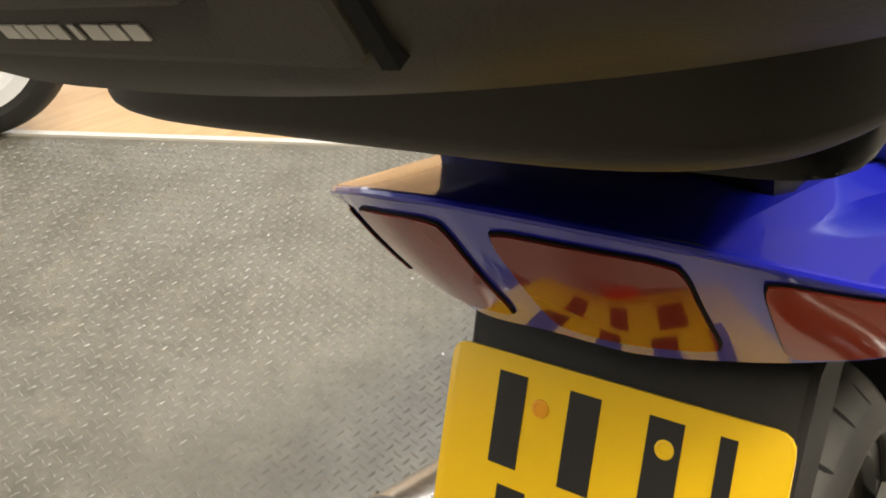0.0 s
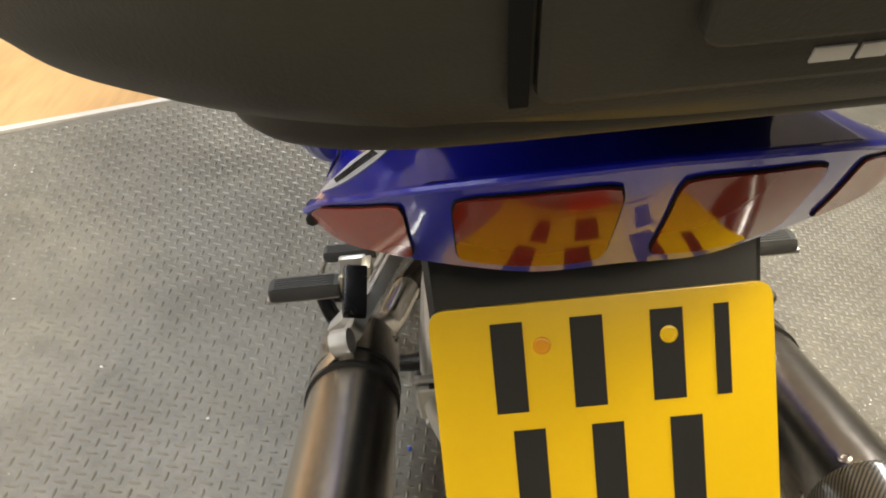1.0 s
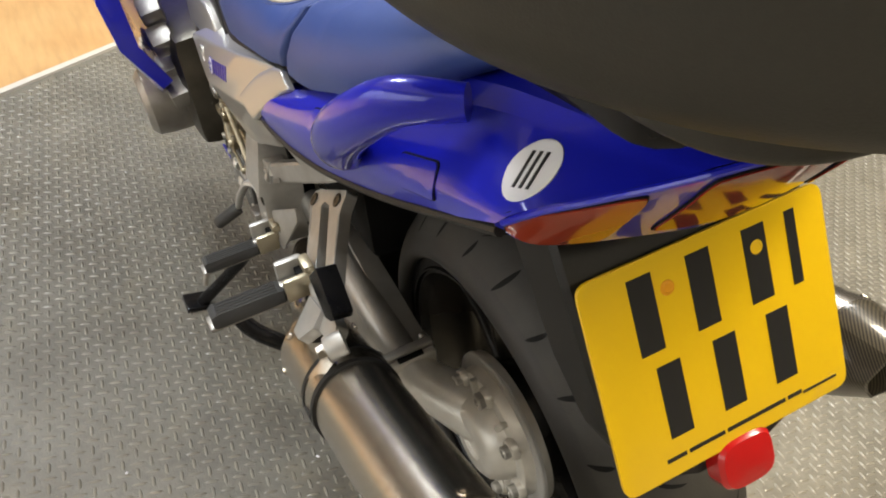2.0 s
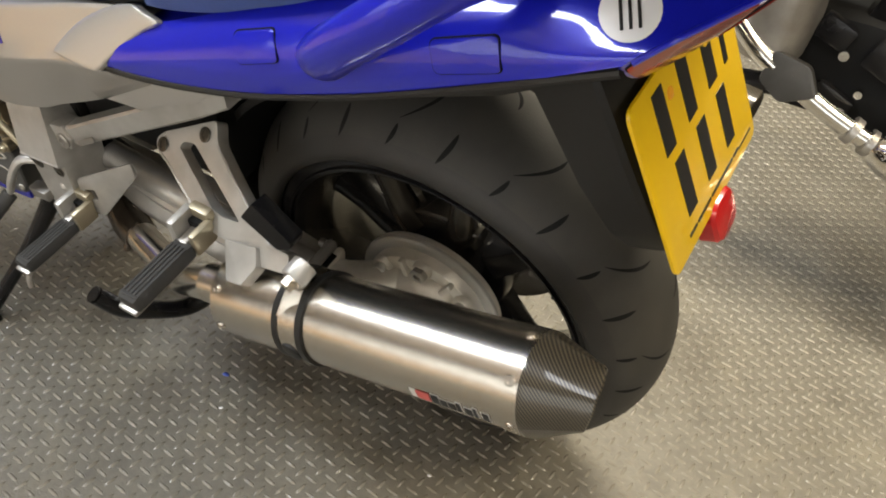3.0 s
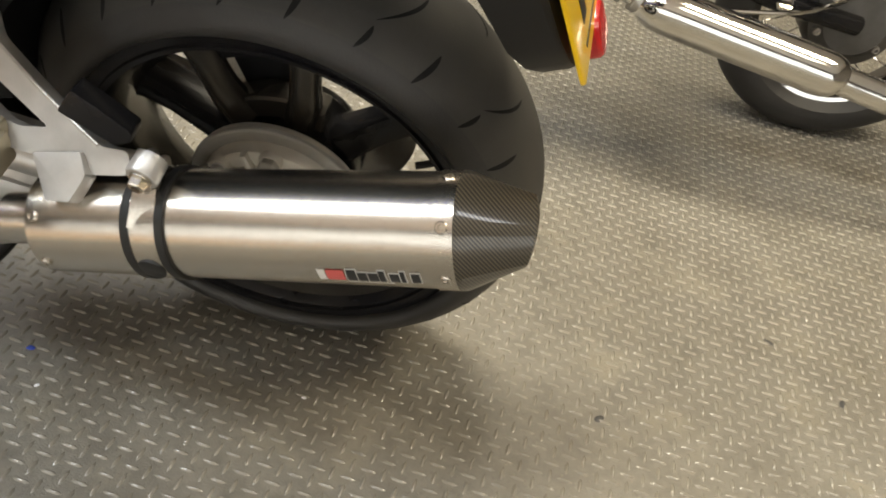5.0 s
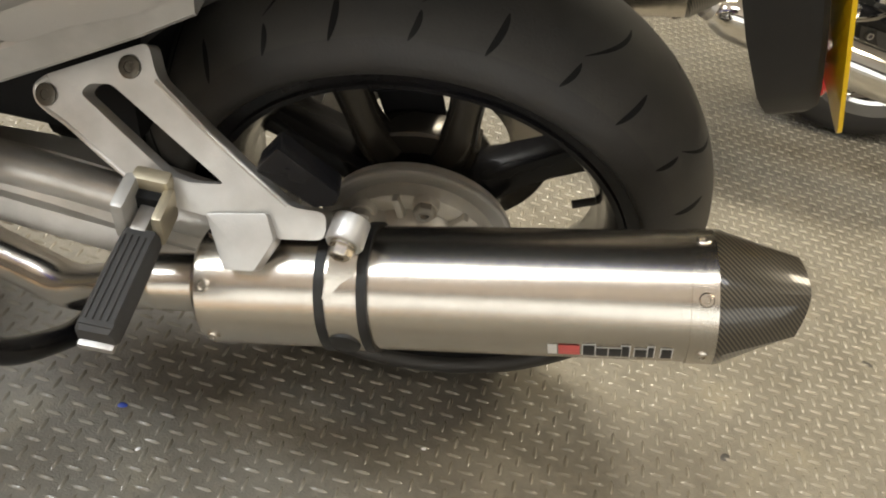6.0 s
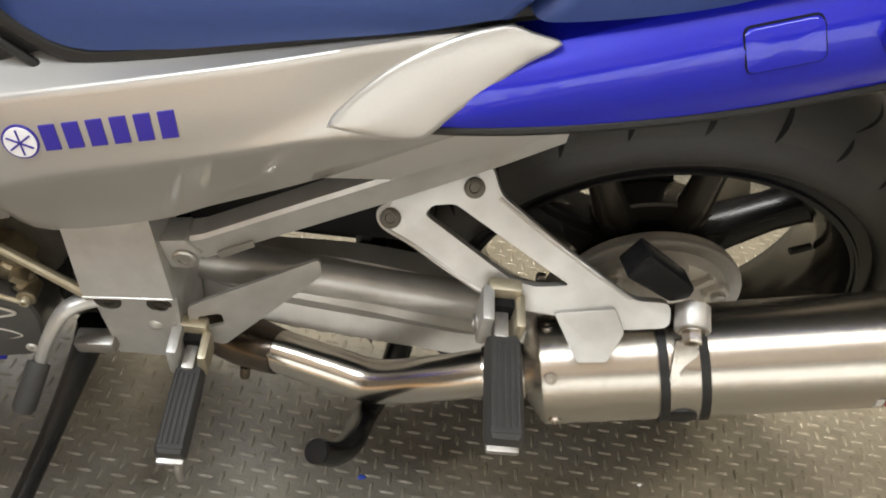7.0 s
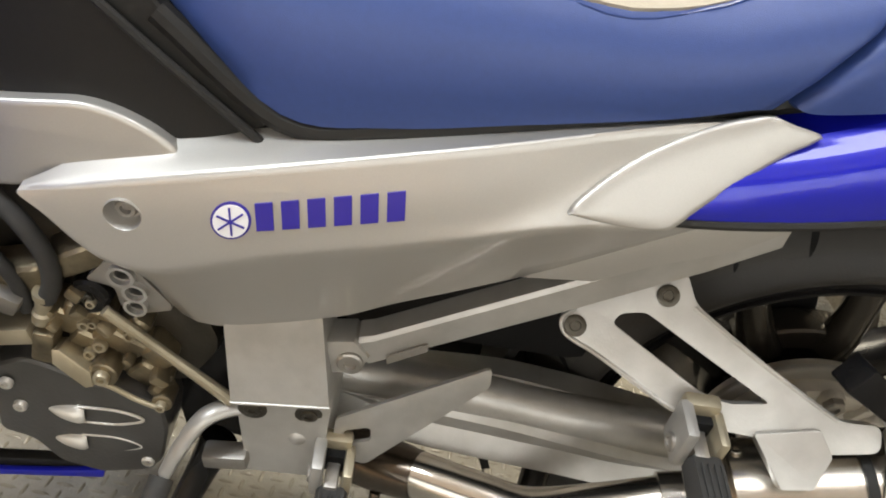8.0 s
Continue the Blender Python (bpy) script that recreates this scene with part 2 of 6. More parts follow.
def prism(outline, y0, y1, bevel=0.003, holes=(), bm=None, round_to=0, seg=2):
    """A plate with an outline in x, z between y0 and y1, with bevelled edges and holes through it."""
    bm2 = bmesh.new()
    if round_to:
        outline = rounded(outline, round_to)
    loops = [outline, *holes]
    edges = []
    for loop in loops:
        vs = [bm2.verts.new((x, y0, z)) for x, z in loop]
        edges += [bm2.edges.new((vs[i], vs[(i + 1) % len(vs)])) for i in range(len(vs))]
    bmesh.ops.triangle_fill(bm2, use_beauty=True, edges=edges)
    bmesh.ops.dissolve_limit(bm2, angle_limit=0.01, verts=bm2.verts, edges=bm2.edges) if not holes else None
    res = bmesh.ops.extrude_face_region(bm2, geom=list(bm2.faces))
    bmesh.ops.translate(bm2, verts=[v for v in res["geom"] if isinstance(v, bmesh.types.BMVert)], vec=(0, y1 - y0, 0))
    bmesh.ops.recalc_face_normals(bm2, faces=bm2.faces)
    if bevel:
        sharp = [e for e in bm2.edges if len(e.link_faces) == 2 and e.calc_face_angle(0) > 0.7 and abs(e.verts[0].co.y - e.verts[1].co.y) < 1e-6]
        bmesh.ops.bevel(bm2, geom=sharp, offset=bevel, segments=seg, affect="EDGES", profile=0.6, clamp_overlap=True)
    return bm2


def rounded(outline, r, seg=4):
    """Rounds the corners of an outline of 2D points."""
    out = []
    k = len(outline)
    for i in range(k):
        p = Vector((*outline[i], 0))
        a, b = Vector((*outline[i - 1], 0)), Vector((*outline[(i + 1) % k], 0))
        da, db = a - p, b - p
        ra = min(r, da.length * 0.45, db.length * 0.45)
        p0, p1 = p + da.normalized() * ra, p + db.normalized() * ra
        for s in range(seg + 1):
            t = s / seg
            q = (1 - t) ** 2 * p0 + 2 * t * (1 - t) * p + t * t * p1
            out.append((q.x, q.y))
    return out


def rbox(centre, size, bevel=0.004, rot=None, seg=2, bm=None):
    b2 = bmesh.new()
    bmesh.ops.create_cube(b2, size=1)
    bmesh.ops.scale(b2, vec=size, verts=b2.verts)
    if bevel:
        bmesh.ops.bevel(b2, geom=list(b2.edges), offset=bevel, segments=seg, affect="EDGES", profile=0.6, clamp_overlap=True)
    m = Matrix.Translation(centre) @ (rot.to_4x4() if rot else Matrix())
    bmesh.ops.transform(b2, matrix=m, verts=b2.verts)
    if bm:
        me = bpy.data.meshes.new("join")
        b2.to_mesh(me)
        b2.free()
        bm.from_mesh(me)
        bpy.data.meshes.remove(me)
        return bm
    return b2


def bolt(origin, axis, r, h, socket=True, bm=None):
    """A round bolt head with a hex socket."""
    prof = [(0, 0.3 * r), (0, r), (h * 0.7, r), (h, r * 0.85)]
    prof += [(h, r * 0.5), (h * 0.4, r * 0.45), (h * 0.4, 0.05 * r)] if socket else [(h, 0.05 * r)]
    return lathe(prof, origin, axis, seg=16, bm=bm)


def turned(rx=0, ry=0, rz=0):
    return Euler([radians(a) for a in (rx, ry, rz)]).to_matrix()


# ---- the place ----
LEAN = 15.51
LINE_A, LINE_D = Vector((-0.8765, -1.3895, 0)), Vector((-0.668, 0.744, 0)).normalized()  # edge between the floors
LINE_N = Vector((LINE_D.y, -LINE_D.x, 0))  # towards the checker floor


def slab(name, corners, z0, z1, material, label, category):
    bm = bmesh.new()
    top = [bm.verts.new((x, y, z1)) for x, y in corners]
    low = [bm.verts.new((x, y, z0)) for x, y in corners]
    bm.faces.new(top)
    bm.faces.new(low[::-1])
    for i in range(len(top)):
        j = (i + 1) % len(top)
        bm.faces.new((top[j], top[i], low[i], low[j]))
    return tagged(part(name, bm, material, smooth=False), label, category, kind="structure")


def on_line(s, n=0.0):
    p = LINE_A + LINE_D * s + LINE_N * n
    return (p.x, p.y)


floor = slab("floor", [on_line(-6, 0.0), on_line(8, 0.0), on_line(8, 9), on_line(-6, 9)], -0.1, 0.0, M_FLOOR, "grey rubber checker-plate flooring, scuffed and dusty", "floor")
wood = slab("floor_wood", [on_line(-6, -6), on_line(8, -6), on_line(8, -0.022), on_line(-6, -0.022)], -0.1, 0.004, M_WOOD, "warm oak laminate flooring beyond the edge strip", "floor")
strip = slab("trim_edge_strip", [on_line(-6, -0.022), on_line(8, -0.022), on_line(8, 0.0), on_line(-6, 0.0)], -0.1, 0.008, M_STRIP, "pale metal edge strip between two floors", "trim")
W = 5.0
for nm, cs in (("wall_north", [(-W, W), (W, W), (W, W + 0.2), (-W, W + 0.2)]),
               ("wall_west", [(-W - 0.2, -W), (-W, -W), (-W, W), (-W - 0.2, W)]), ("wall_east", [(W, -W), (W + 0.2, -W), (W + 0.2, W), (W, W)])):
    slab(nm, cs, -0.1, CEIL, M_WALL, "plain dark showroom wall", "wall")
# the south wall has one long shop window
WX0, WX1, WZ0, WZ1 = -4.3, 4.7, 0.1, 2.1
south = slab("wall_south", [(-W, -W - 0.2), (W, -W - 0.2), (W, -W), (-W, -W)], WZ1, CEIL, M_WALL, "plain dark showroom wall over the shop window", "wall")
for cs, z0, z1 in (([(-W, -W - 0.2), (W, -W - 0.2), (W, -W), (-W, -W)], -0.1, WZ0), ([(-W, -W - 0.2), (WX0, -W - 0.2), (WX0, -W), (-W, -W)], WZ0, WZ1), ([(WX1, -W - 0.2), (W, -W - 0.2), (W, -W), (WX1, -W)], WZ0, WZ1)):
    cx, cy = (cs[0][0] + cs[1][0]) / 2, -W - 0.1
    part("wall_pier", rbox((cx, cy, (z0 + z1) / 2), (cs[1][0] - cs[0][0], 0.2, z1 - z0), 0.001), M_WALL, south)
shop_window = tagged(part("window_1", rbox(((WX0 + WX1) / 2, -W - 0.04, WZ0 + 0.02), (WX1 - WX0, 0.08, 0.04), 0.004), M_SATIN), "long shop window in a dark frame", "window", kind="structure")
part("window_head", rbox(((WX0 + WX1) / 2, -W - 0.04, WZ1 - 0.02), (WX1 - WX0, 0.08, 0.04), 0.004), M_SATIN, shop_window)
M_GLASS = mat("window_glass", (0.95, 0.97, 0.97), 0.03, transmission=1.0, rough_vary=0.0, vary=0.0)
for k in range(7):
    x = WX0 + 0.02 + (WX1 - WX0 - 0.04) * k / 6
    part("mullion", rbox((x, -W - 0.04, (WZ0 + WZ1) / 2), (0.04, 0.07, WZ1 - WZ0 - 0.09), 0.004), M_SATIN, shop_window)
    if k < 6:
        gap = (WX1 - WX0 - 0.04) / 6
        pane = part("pane", rbox((x + gap / 2, -W - 0.04, (WZ0 + WZ1) / 2), (gap - 0.044, 0.006, WZ1 - WZ0 - 0.09), 0.001), M_GLASS, shop_window)
        pane.visible_shadow = False
slab("ceiling", [(-W, -W), (W, -W), (W, W), (-W, W)], CEIL, CEIL + 0.1, M_CEIL, "plain pale showroom ceiling", "ceiling")

# ---- the motorcycle: x back, y right, z up in its own frame ----
moto = new("motorcycle")
moto.matrix_world = pose(0, 0, 0, LEAN, 0, 0)
tagged(moto, "blue and silver sport touring motorcycle leaning on its side stand", "motorcycle")

AXLE = Vector((0.1241, 0.008, 0.318))


def rear_wheel():
    # cast rim, with its bead flanges
    w = 0.076
    prof = [(-w, 0.216), (-w, 0.239), (-w + 0.006, 0.241), (-w + 0.012, 0.230), (-0.03, 0.207), (0.03, 0.207), (w - 0.012, 0.230), (w - 0.006, 0.241), (w, 0.239), (w, 0.216),
            (w - 0.012, 0.208), (0.03, 0.192), (-0.03, 0.192), (-w + 0.012, 0.208)]
    rim = part("rear_wheel", torus_lathe(prof, AXLE, (0, 1, 0), 120), M_SATIN, moto, "satin black cast rear wheel")
    # inside of the rim gets the same lit tone in its colour
    rim.data.materials.append(M_WEB)
    for f in rim.data.polygons:
        f.material_index = 1 if math.hypot(f.center.x - AXLE.x, f.center.z - AXLE.z) < 0.206 else 0
    bm = bmesh.new()
    seg, sec = 160, []
    for i in range(-13, 14):
        phi = radians(5 * i)
        sec.append((0.096 * math.sin(phi), 0.223 + 0.087 * math.cos(phi)))
    wall = [(0.0895, 0.253), (0.0905, 0.248), (0.089, 0.243), (0.085, 0.2395), (0.079, 0.238)]
    sec = [(-y, r) for y, r in wall[::-1]] + sec + wall + [(0.06, 0.245), (0.0, 0.255), (-0.06, 0.245)]
    torus_lathe(sec, AXLE, (0, 1, 0), seg, bm)
    ty = part("tyre", bm, M_RUBBER, rim, "worn black road tyre with slanted grooves")
    ty.data.materials.append(M_TREAD)
    for f in ty.data.polygons:
        f.material_index = 1 if math.hypot(f.center.x - AXLE.x, f.center.z - AXLE.z) > 0.274 else 0
    # slanted tread grooves on both flanks, their shade laid on as near-black strips
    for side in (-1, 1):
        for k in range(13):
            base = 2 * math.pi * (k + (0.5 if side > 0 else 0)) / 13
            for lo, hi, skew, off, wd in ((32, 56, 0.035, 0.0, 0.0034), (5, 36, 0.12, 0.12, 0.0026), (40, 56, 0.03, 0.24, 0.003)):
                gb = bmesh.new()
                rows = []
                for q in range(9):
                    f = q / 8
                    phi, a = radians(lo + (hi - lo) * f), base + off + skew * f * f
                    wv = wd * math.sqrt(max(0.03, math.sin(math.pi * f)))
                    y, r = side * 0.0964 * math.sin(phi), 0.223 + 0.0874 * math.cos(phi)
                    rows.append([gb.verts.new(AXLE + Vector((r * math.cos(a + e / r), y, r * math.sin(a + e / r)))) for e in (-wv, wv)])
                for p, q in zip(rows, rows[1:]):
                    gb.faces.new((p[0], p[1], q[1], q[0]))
                part("groove_shade", gb, M_RECESS_BLACK, rim)
    part("rim_lip", torus_lathe([(-0.0795, 0.2205), (-0.0795, 0.223), (-0.0765, 0.2245), (-0.073, 0.2205)], AXLE, (0, 1, 0), 120), M_SATIN, rim)
    part("hub", lathe([(-0.06, 0.03), (-0.06, 0.07), (-0.03, 0.085), (0.03, 0.085), (0.06, 0.07), (0.06, 0.03)], AXLE, (0, 1, 0)), M_SATIN, rim)
    for ang, slim in ((39, 0.72), (154, 0.8), (238, 0.9), (316, 0.9)):
        a = radians(ang)
        d, t = Vector((math.cos(a), 0, math.sin(a))), Vector((-math.sin(a), 0, math.cos(a)))
        rings = []
        for rr, wd, th in ((0.06, 0.036, 0.04), (0.10, 0.028, 0.034), (0.15, 0.024, 0.028), (0.185, 0.026, 0.03), (0.2, 0.034, 0.036)):
            rings.append([AXLE + d * rr + t * wd * slim * cx + Vector((0, th * slim * cy, 0)) for cx, cy in ((-1, -0.6), (-0.85, -0.9), (-0.6, -1), (0.6, -1), (0.85, -0.9), (1, -0.6), (1, 0.6), (0.7, 1), (-0.7, 1), (-1, 0.6))])
        part("spoke", loft(rings), M_SATIN, rim)
    # web under two rounded legs, with a square window between them
    ring = lambda r, a0, a1, n=8: [(AXLE.x + r * math.cos(radians(a0 + (a1 - a0) * i / n)), AXLE.z + r * math.sin(radians(a0 + (a1 - a0) * i / n))) for i in range(n + 1)]
    polar = lambda r, a, y: AXLE + Vector((r * math.cos(radians(a)), y, r * math.sin(radians(a))))
    part("hub_web", prism(ring(0.06, 45, 155) + ring(0.112, 138, 66), AXLE.y - 0.024, AXLE.y + 0.014, 0.009, seg=3), M_WEB, rim, "black web of the hub in a lit bronze tone")
    for a0, a1, wd in ((126, 122, 0.021), (79, 84, 0.02)):
        part("web_leg", tube([polar(0.085, a0, -0.014), polar(0.11, a0, -0.016), polar(0.15, (a0 + a1) / 2, -0.014), polar(0.2, a1, -0.006)], [wd * 1.1, wd, wd * 0.88, wd * 1.05], 18), M_WEB, rim)
    part("web_bridge", prism(ring(0.16, 118, 90) + ring(0.197, 90, 118), AXLE.y - 0.016, AXLE.y + 0.012, 0.005), M_SATIN, rim)
    # near-black sheet stands in for the shade behind the web window
    part("web_shade_sheet", prism(ring(0.05, 60, 140) + ring(0.19, 118, 97), AXLE.y + 0.016, AXLE.y + 0.022, 0.001), M_RECESS_BLACK, rim)
    part("brake_disc", torus_lathe([(0.075, 0.09), (0.075, 0.141), (0.08, 0.141), (0.08, 0.09)], AXLE, (0, 1, 0), 64), M_STEEL, rim, "steel brake disc")
    part("valve_stem", lathe([(0, 0.003), (0, 0.0045), (0.025, 0.0045), (0.025, 0.003)], AXLE + Vector((0.19 * math.cos(0.35), -0.02, 0.19 * math.sin(0.35))), (-0.9, -0.2, -0.3), 10), M_BLACK, rim)
    return rim


rear_wheel()

hug = torus_lathe([(-0.085, 0.333), (-0.075, 0.338), (0.075, 0.338), (0.085, 0.333), (0.085, 0.343), (-0.085, 0.343)], AXLE, (0, 1, 0), 144)
cut = [v for v in hug.verts if not 122 < math.degrees(math.atan2(v.co.z - AXLE.z, v.co.x - AXLE.x)) % 360 < 205]
bmesh.ops.delete(hug, geom=cut, context="VERTS")
part("inner_mudguard", hug, M_BLACK, moto, "black inner mudguard ahead of the tyre")
# solid near-black block in place of the shaded hollow below the seat
part("under_seat_shade", rbox((-0.29, 0, 0.55), (0.3, 0.21, 0.26), 0.02), M_RECESS_BLACK, moto, "near-black block painted in for the shade under the seat")

# final drive housing on the left of the wheel
DC = Vector((0.1245, 0, 0.319))
drive = part("final_drive", lathe([(0.042, 0.02), (0.042, 0.09), (0.046, 0.1015), (0.056, 0.1035), (0.0562, 0.0925), (0.0545, 0.0915), (0.0545, 0.0885), (0.066, 0.0865), (0.074, 0.0835), (0.0765, 0.079), (0.0755, 0.067),
                                   (0.0735, 0.0655), (0.0735, 0.0615), (0.083, 0.059), (0.098, 0.05), (0.104, 0.04), (0.104, 0.022), (0.1, 0.02), (0.1, 0.004)],
                                  DC, (0, -1, 0), 96), M_CAST, moto, "cast aluminium shaft drive housing")
part("sealing_ring", lathe([(0.0555, 0.093), (0.0555, 0.1045), (0.06, 0.104), (0.0615, 0.102), (0.0615, 0.0945), (0.0605, 0.093)], DC, (0, -1, 0), 96), M_RING, drive, "matt grey outer ring of the housing")
for k in range(7):
    a = radians(360 / 7 * k + 88)
    at = DC + Vector((0.0765 * math.cos(a), -0.074, 0.0765 * math.sin(a)))
    big = k in (0, 3)
    boss_ = part("bolt_boss", lathe([(0, 0.014), (0.006, 0.0135), (0.009, 0.012), (0.009, 0.003)], at, (0, -1, 0), 24), M_CAST, drive)
    part("housing_bolt", lathe([(0.009, 0.004), (0.009, 0.0115 if big else 0.0085), (0.016, 0.0115 if big else 0.0085), (0.0175, 0.0095 if big else 0.007), (0.0175, 0.0055), (0.014, 0.005), (0.014, 0.0005)], at, (0, -1, 0), 6 if big else 20), M_ALU, drive, "plated housing bolt")
for k in range(4):
    a = radians(360 / 7 * (2 * k + 0.42) + 88)
    d = Vector((math.cos(a), 0, math.sin(a)))
    part("housing_rib", rbox(DC + d * 0.07 + Vector((0, -0.078, 0)), (0.03, 0.011, 0.008), 0.003, turned(0, -math.degrees(a), 0)), M_CAST, drive)

# exhaust: link pipe, can, carbon end cap
EX_A, EX_B = Vector((-0.035, -0.227, 0.416)), Vector((0.354, -0.218, 0.5295))
EX_D = (EX_B - EX_A).normalized()
CAN = 0.0508


def exhaust(mirror=1):
    A, B = Vector((EX_A.x, EX_A.y * mirror, EX_A.z)), Vector((EX_B.x, EX_B.y * mirror, EX_B.z))
    D = (B - A).normalized()
    L = (B - A).length
    can = part("silencer", lathe([(-0.012, 0.024), (-0.01, 0.03), (0.0, CAN - 0.004), (0.004, CAN), (L, CAN), (L, CAN - 0.01)], A, D, 64), M_STEEL, moto, "brushed steel aftermarket silencer")
    q = D.to_track_quat("Z", "Y")
    tall = (q.inverted() @ Vector((0, -0.3 * mirror, 0.95)))
    rings = []
    for h, r, cut in ((-0.002, CAN + 0.001, 0), (0.004, CAN + 0.001, 0), (0.053, 0.0325, 0.012), (0.054, 0.030, 0.012), (0.03, 0.032, 0), (-0.03, 0.028, 0), (-0.03, 0.004, 0)):
        ring_ = []
        for k in range(48):
            a = 2 * math.pi * k / 48
            face = (math.pi / 3) * (math.floor(a / (math.pi / 3)) + 0.5)
            hexed = math.cos(math.pi / 6) / math.cos(a - face)
            e = min(max(h / 0.05, 0), 1)
            rr = r * (1 - e + e * (0.35 + 0.65 * hexed * 1.06))
            u = Vector((math.cos(a), math.sin(a), 0))
            ring_.append(A + q @ (u * rr + Vector((0, 0, L + h + cut * u.dot(tall)))))
        rings.append(ring_)
    part("end_cap", loft(rings), M_CARBON, can, "glossy carbon fibre end cap", angle=22)
    part("end_band", lathe([(L - 0.02, CAN), (L - 0.02, CAN + 0.0012), (L - 0.001, CAN + 0.0012), (L - 0.001, CAN)], A, D, 64), M_STEEL, can)
    strap = part("strap", lathe([(0.108, CAN), (0.108, CAN + 0.002), (0.14, CAN + 0.002), (0.14, CAN)], A, D, 64), M_STEEL, can, "clamp band with black rubber edges")
    for h in (0.104, 0.138):
        part("rubber_edge", lathe([(h, CAN), (h, CAN + 0.003), (h + 0.008, CAN + 0.003), (h + 0.008, CAN)], A, D, 64), M_BLACK, strap)
    part("rubber_pad", lathe([(0, 0.014), (0.003, 0.0135), (0.004, 0.01), (0.004, 0.001)], A + D * 0.125 + Vector((0, -0.95 * mirror, -0.1)).normalized() * (CAN - 0.0005), (0, -0.95 * mirror, -0.1), 24), M_BLACK, strap)
    up = Vector((0, -0.6 * mirror, 0.8))
    up = (up - D * up.dot(D)).normalized()
    sd = D.cross(up)
    for h in (0.012, L - 0.01):
        for ang in (0, 55, 110, -55, 180):
            n = up * math.cos(radians(ang)) + sd * math.sin(radians(ang)) * -mirror
            part("rivet", bolt(A + D * h + n * CAN, n, 0.0055, 0.0025), M_STEEL, can)
    return can


can_left = exhaust(1)
exhaust(-1)


# number plate and the black mudguard behind it
PC, PU = Vector((0.382, 0.0, 0.707)), Vector((-0.426, 0, 0.905))
PN = Vector((0.905, 0, 0.426))
PLATE = Matrix(((0, PU.x, PN.x, PC.x), (1, PU.y, PN.y, PC.y), (0, PU.z, PN.z, PC.z), (0, 0, 0, 1)))
bm = prism([(-0.111, -0.099), (0.111, -0.099), (0.111, 0.079), (-0.111, 0.079)], -0.0015, 0.002, 0.0006, round_to=0.012)
bmesh.ops.transform(bm, matrix=PLATE @ pose(0, 0, 0, -90, 0, 0), verts=bm.verts)
plate = part("number_plate", bm, M_PLATE, moto, "yellow rear number plate with black bars for characters")


def on_plate(name, x, y, w, h, material, parent, lift=0.0016, thick=0.0006, round_to=0.0, label=""):
    o = [(x - w / 2, y - h / 2), (x + w / 2, y - h / 2), (x + w / 2, y + h / 2), (x - w / 2, y + h / 2)]
    b2 = prism(o, -lift - thick, -lift + 0.0002, 0, round_to=round_to)
    bmesh.ops.transform(b2, matrix=PLATE @ pose(0, 0, 0, -90, 0, 0), verts=b2.verts)
    return part(name, b2, material, parent, label, smooth=False)


CH, ST = 0.061, 0.955 / 1000
for x in (22, 76, 130, 167):
    on_plate("character_bar", (x - 86) * ST, (70.5 - 32) * ST, 0.0095 if x == 167 else 0.021, CH, M_INK, plate)
for x in (32, 86, 140):
    on_plate("character_bar", (x - 86) * ST, (70.5 - 109) * ST, 0.021, CH, M_INK, plate)
for x, w in ((-0.061, 0.018), (-0.032, 0.034), (0.017, 0.058), (0.056, 0.014)):
    on_plate("dealer_line", x, -0.084, w, 0.0032, M_INK, plate)
on_plate("maker_line", 0.082, -0.086, 0.035, 0.002, M_INK, plate)
for x, mt in ((-0.039, M_CAP), (0.043, M_PLATE)):
    p = PLATE @ Vector((x, 0.05, 0.001))
    part("plate_screw", lathe([(0, 0.001), (0, 0.0062), (0.0012, 0.0058), (0.0016, 0.004), (0.0012, 0.0035), (0.0014, 0.0005)], p, PN, 20), mt, plate, "plastic-capped plate screw")

# mudguard: a curved black tongue behind the plate, over the tyre
rings = []
for x, z, w in ((0.27, 0.835, 0.118), (0.325, 0.80, 0.112), (0.372, 0.705, 0.108), (0.398, 0.65, 0.1), (0.41, 0.625, 0.088), (0.418, 0.605, 0.068), (0.4225, 0.592, 0.036)):
    dp = {0.835: 0.05, 0.80: 0.048, 0.705: 0.042, 0.65: 0.034, 0.625: 0.027, 0.605: 0.018}.get(z, 0.006)
    n = Vector((0.905, 0, 0.426))
    c = Vector((x, 0, z)) - n * 0.008
    rings.append([c + Vector((0, w, 0)), c + Vector((0, w * 0.96, 0)) + n * 0.005, c + Vector((0, -w * 0.96, 0)) + n * 0.005, c + Vector((0, -w, 0)),
                  c + Vector((0, -w, 0)) - n * (dp + 0.007), c + Vector((0, -w + 0.006, 0)) - n * (dp + 0.007), c + Vector((0, -w + 0.008, 0)) - n * 0.006, c + Vector((0, w - 0.008, 0)) - n * 0.006,
                  c + Vector((0, w - 0.006, 0)) - n * (dp + 0.007), c + Vector((0, w, 0)) - n * (dp + 0.007)])
part("mudguard", loft(rings), M_BLACK, moto, "black plastic rear mudguard")

